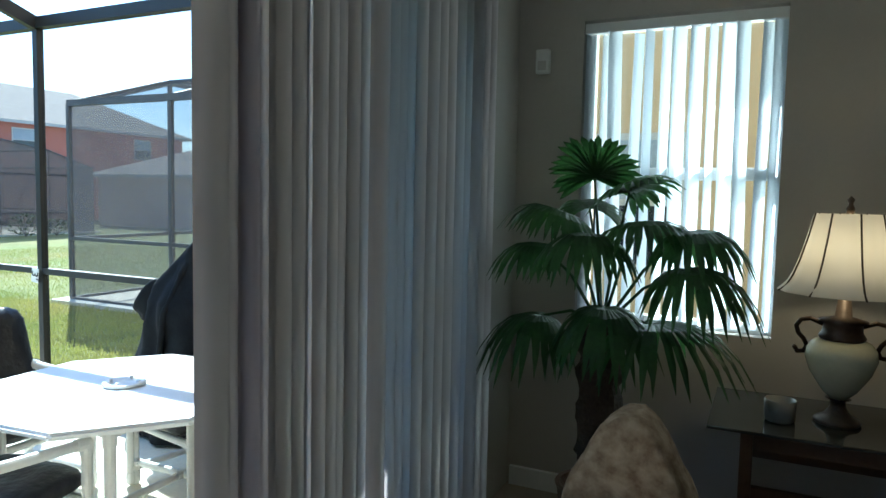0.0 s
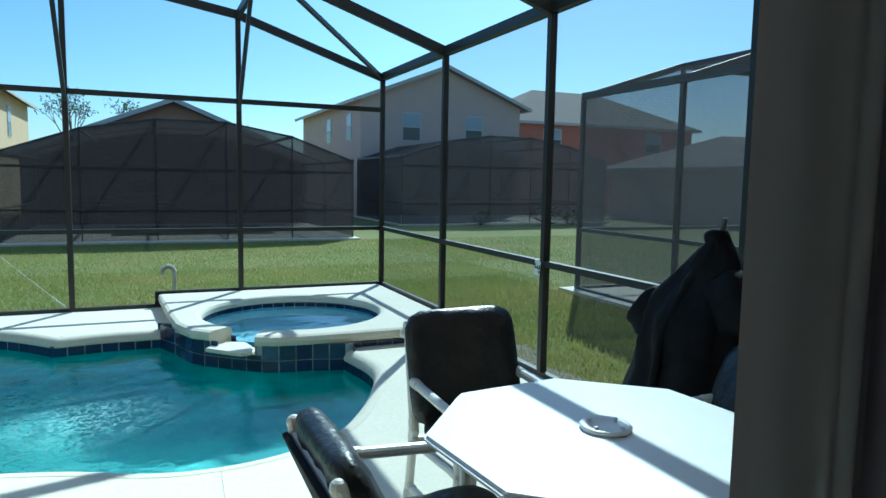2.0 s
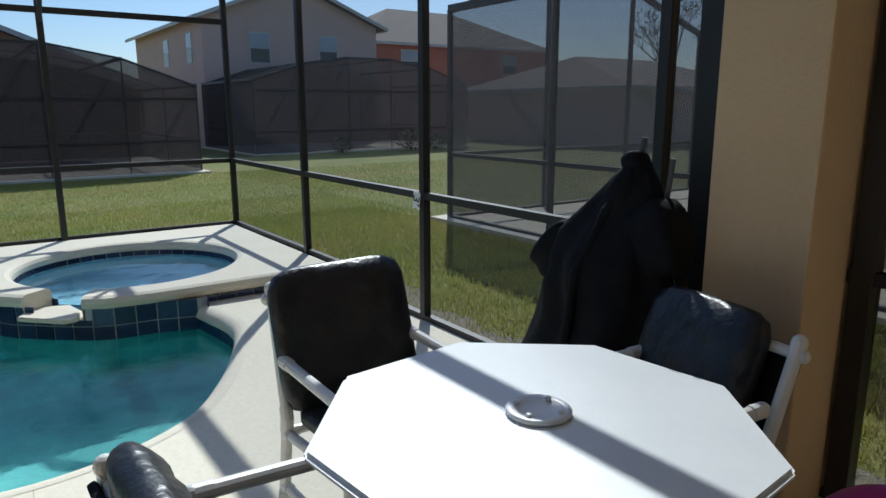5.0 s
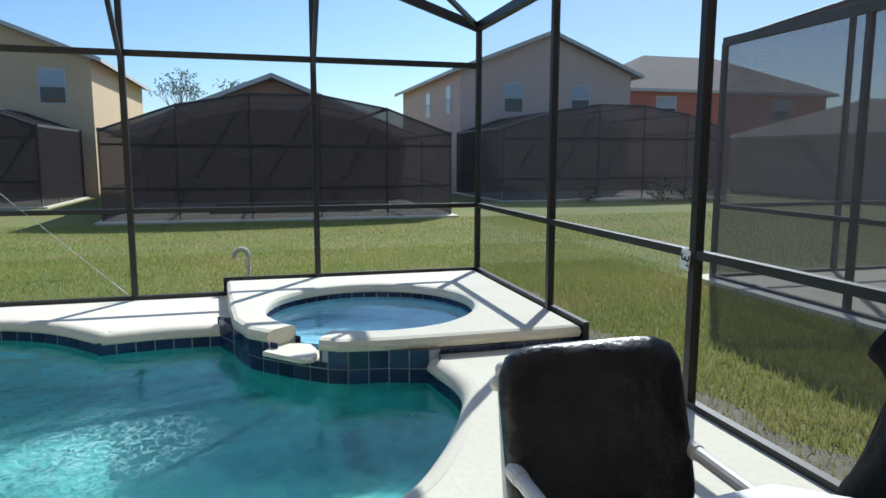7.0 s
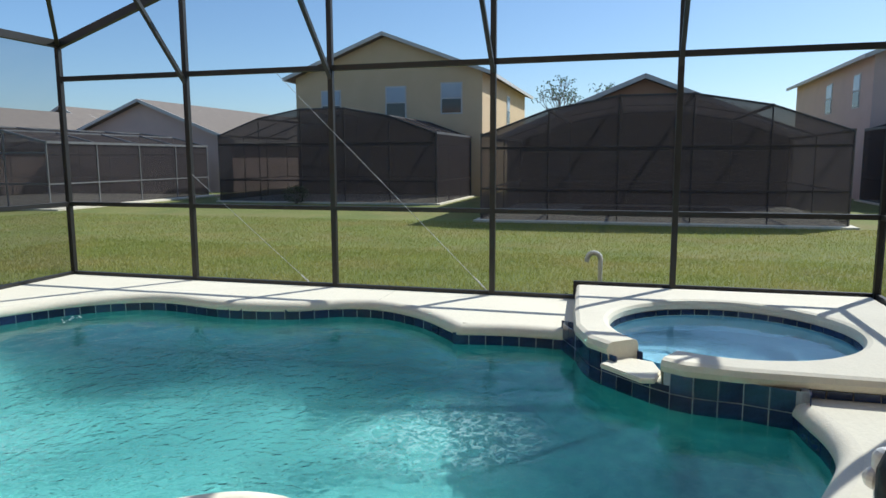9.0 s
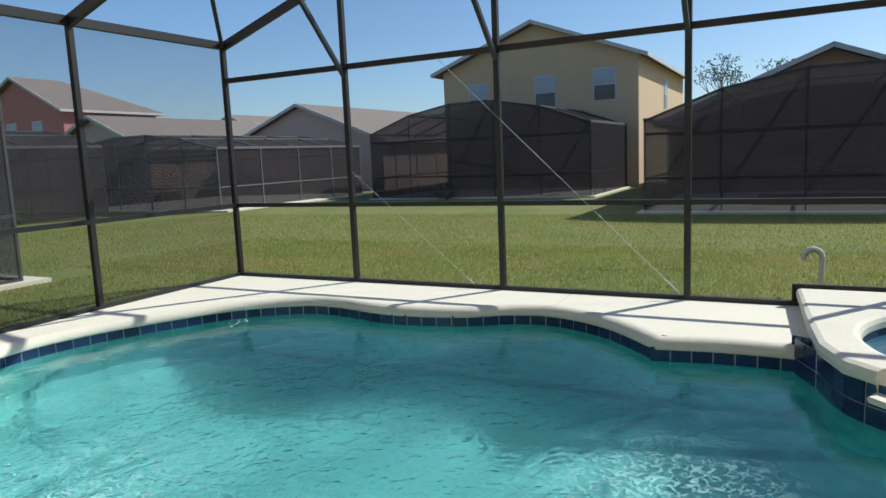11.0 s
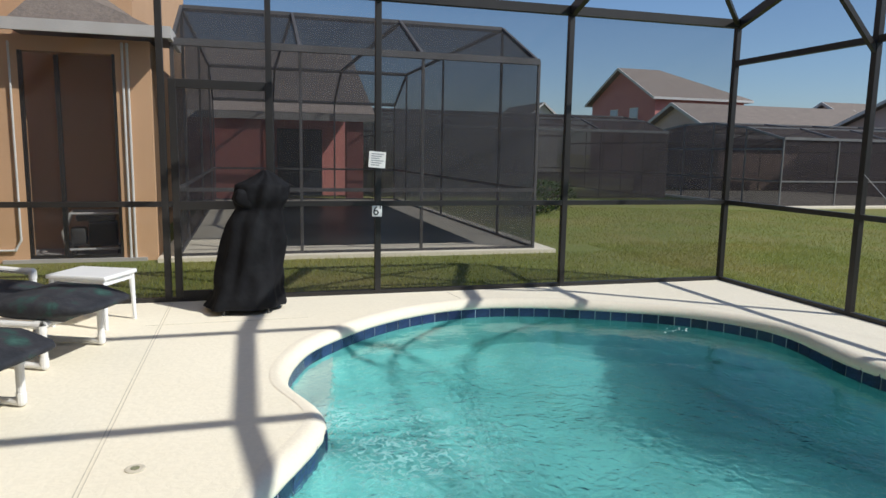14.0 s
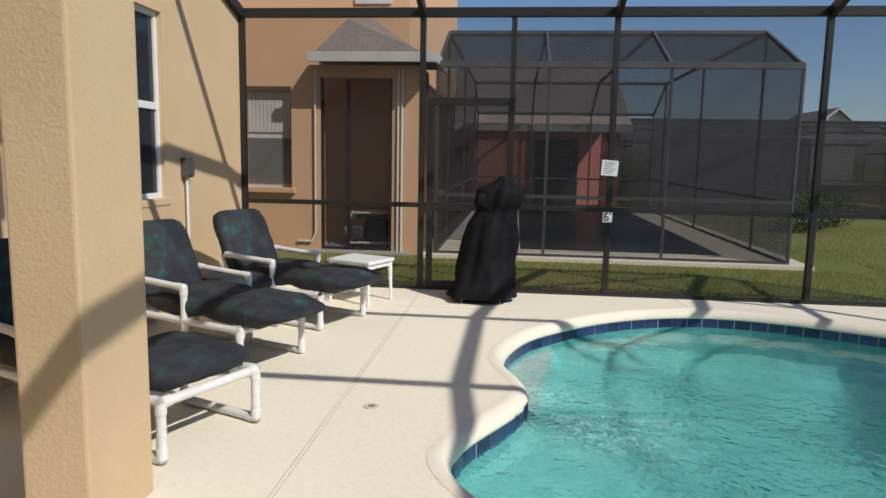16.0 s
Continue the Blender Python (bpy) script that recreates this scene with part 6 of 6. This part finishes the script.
bmesh.ops.recalc_face_normals(bm, faces=bm.faces[:])
tagged(mesh("ground_soil", bm, M["soil"]), "bare grey-brown soil where the lawn meets the screens", "soil", kind="structure")

# ---- grass blades round the enclosure ----
gr = np.random.default_rng(5)
spots = []
for x0, x1, y0, y1, count in ((-13.5, -9.55, -7.0, 7.0, 62000), (-20.5, -13.5, -9.0, 9.0, 60000), (-20.5, -8.5, -17.0, -9.0, 36000), (-20.5, -9.6, 7.0, 16.0, 36000), (-13.5, -9.5, -9.0, -7.0, 9000), (-11.0, -1.4, 3.95, 6.6, 52000), (-10.0, -1.5, -8.15, -5.6, 16000)):
    spots.append(np.column_stack([gr.uniform(x0, x1, count), gr.uniform(y0, y1, count)]))
spots = np.vstack(spots)
bare = 4.26 + 0.10 * np.sin(spots[:, 0] * 2.7) + 0.07 * np.sin(spots[:, 0] * 6.9)
thin = ((spots[:, 1] > 3.9) & (spots[:, 1] < bare) & (spots[:, 0] > -9.5)) | ((spots[:, 0] > -9.68 - 0.06 * np.sin(spots[:, 1] * 5)) & (spots[:, 0] < -9.4) & (spots[:, 1] < 3.9) & (spots[:, 1] > -5.5))
spots = spots[~thin | (gr.uniform(0, 1, len(spots)) < 0.22)]
n = len(spots)
z = -0.05 - 0.20 * np.clip((-11 - spots[:, 0]) / 9.0, 0, 1)
a, tall = gr.uniform(0, 6.283, n), gr.uniform(0.02, 0.06, n) * np.where((spots[:, 1] > 3.9) & (spots[:, 1] < 6.6) & (spots[:, 0] > -9.5), 1.0 + 0.8 * gr.uniform(0, 1, n), 1.0)
lean = gr.normal(0, 0.022, (n, 2))
co = np.zeros((n, 3, 3))
co[:, 0] = np.column_stack([spots[:, 0] - 0.0055 * np.cos(a), spots[:, 1] - 0.0055 * np.sin(a), z - 0.005])
co[:, 1] = np.column_stack([spots[:, 0] + 0.0055 * np.cos(a), spots[:, 1] + 0.0055 * np.sin(a), z - 0.005])
co[:, 2] = np.column_stack([spots[:, 0] + lean[:, 0], spots[:, 1] + lean[:, 1], z + tall])
me = bpy.data.meshes.new("grass")
me.from_pydata(co.reshape(-1, 3), [], np.arange(3 * n).reshape(-1, 3))
me.materials.append(M["blade"])
tagged(new("grass", me), "short green grass blades on the lawn", "grass", kind="stuff")

# ---- waterline tiles ----


def tile_mesh(w, h):
    me = bpy.data.meshes.new("tile")
    bm = bx(-w / 2, w / 2, -0.004, 0.004, -h / 2, h / 2, 0)
    bm.to_mesh(me)
    bm.free()
    me.materials.append(M["tile"])
    return me


def tile_row(points, w, h, z, parent, side, skip=None):
    """Tiles along a line of points; side: the way they face, left (1) or right (-1) of the line's direction."""
    me, total, at = tile_mesh(w - 0.009, h - 0.009), 0.0, w / 2
    for p, q in zip(points, points[1:]):
        d = (q - p).xy
        n = d.length
        while n > 1e-6 and at <= total + n:
            c = p.xy + d * ((at - total) / n)
            u = d / n
            nrm = Vector((-u.y, u.x)) * side
            at += w
            if skip and skip(c):
                continue
            ob = new("tile", me)
            ob.parent = parent
            ob.matrix_basis = pose(c.x + nrm.x * 0.006, c.y + nrm.y * 0.006, z, 0, 0, math.degrees(math.atan2(u.y, u.x)))
        total += n


def grout(points, z0, z1, parent, side):
    bm = bmesh.new()
    prev = None
    for k, p in enumerate(points):
        d = (points[min(k + 1, len(points) - 1)] - points[max(k - 1, 0)]).xy.normalized()
        nrm = Vector((-d.y, d.x)) * side * 0.004
        row = [bm.verts.new((p.x + nrm.x, p.y + nrm.y, h)) for h in (z0, z1)]
        if prev:
            bm.faces.new((prev[0], row[0], row[1], prev[1]))
        prev = row
    part("grout", bm, M["grout"], parent)


tile_row(edge_loop, 0.152, 0.152, -0.140, pool, -1)
grout(edge_loop, -0.215, -0.075, pool, -1)
SPA_WALL = smooth_loop([(*p, 0) for p in [(-8.03, 1.135)] + [(x - 0.012, y) for x, y in ((-7.66, 1.18), (-7.29, 1.305), (-7.07, 1.505), (-6.865, 1.735), (-6.735, 1.95), (-6.69, 2.25), (-6.685, 2.62))]], 8)[:57]


def in_notch(v):
    return notch[0] < math.atan2(v.y - SC.y, v.x - SC.x) % (2 * math.pi) < notch[1]


before = [v for v in SPA_WALL if not in_notch(v) and v.y < 1.6]
after = [v for v in SPA_WALL if not in_notch(v) and v.y >= 1.6]
tile_row(SPA_WALL, 0.152, 0.148, 0.0, spa, -1, in_notch)
tile_row(SPA_WALL, 0.152, 0.052, -0.047, spa, -1, lambda v: not in_notch(v))
grout([v for v in SPA_WALL if in_notch(v)], -0.08, -0.022, spa, -1)
for run in (before, after):
    grout(run, -0.08, 0.07, spa, -1)
tile_row(SPA_WALL, 0.152, 0.148, -0.148, spa, -1)
grout(SPA_WALL, -0.225, -0.074, spa, -1)
SIDE = [Vector((-6.70, 2.62, 0)), Vector((-6.70, 3.86, 0))]
tile_row(SIDE, 0.152, 0.06, 0.03, spa, -1)
ring = [Vector((SC.x + (SR[0] + 0.012) * math.cos(t), SC.y + (SR[1] + 0.012) * math.sin(t), 0)) for t in [radians(333 + k * 338 / 60) for k in range(61)]]
tile_row(ring, 0.13, 0.10, 0.022, spa, 1)
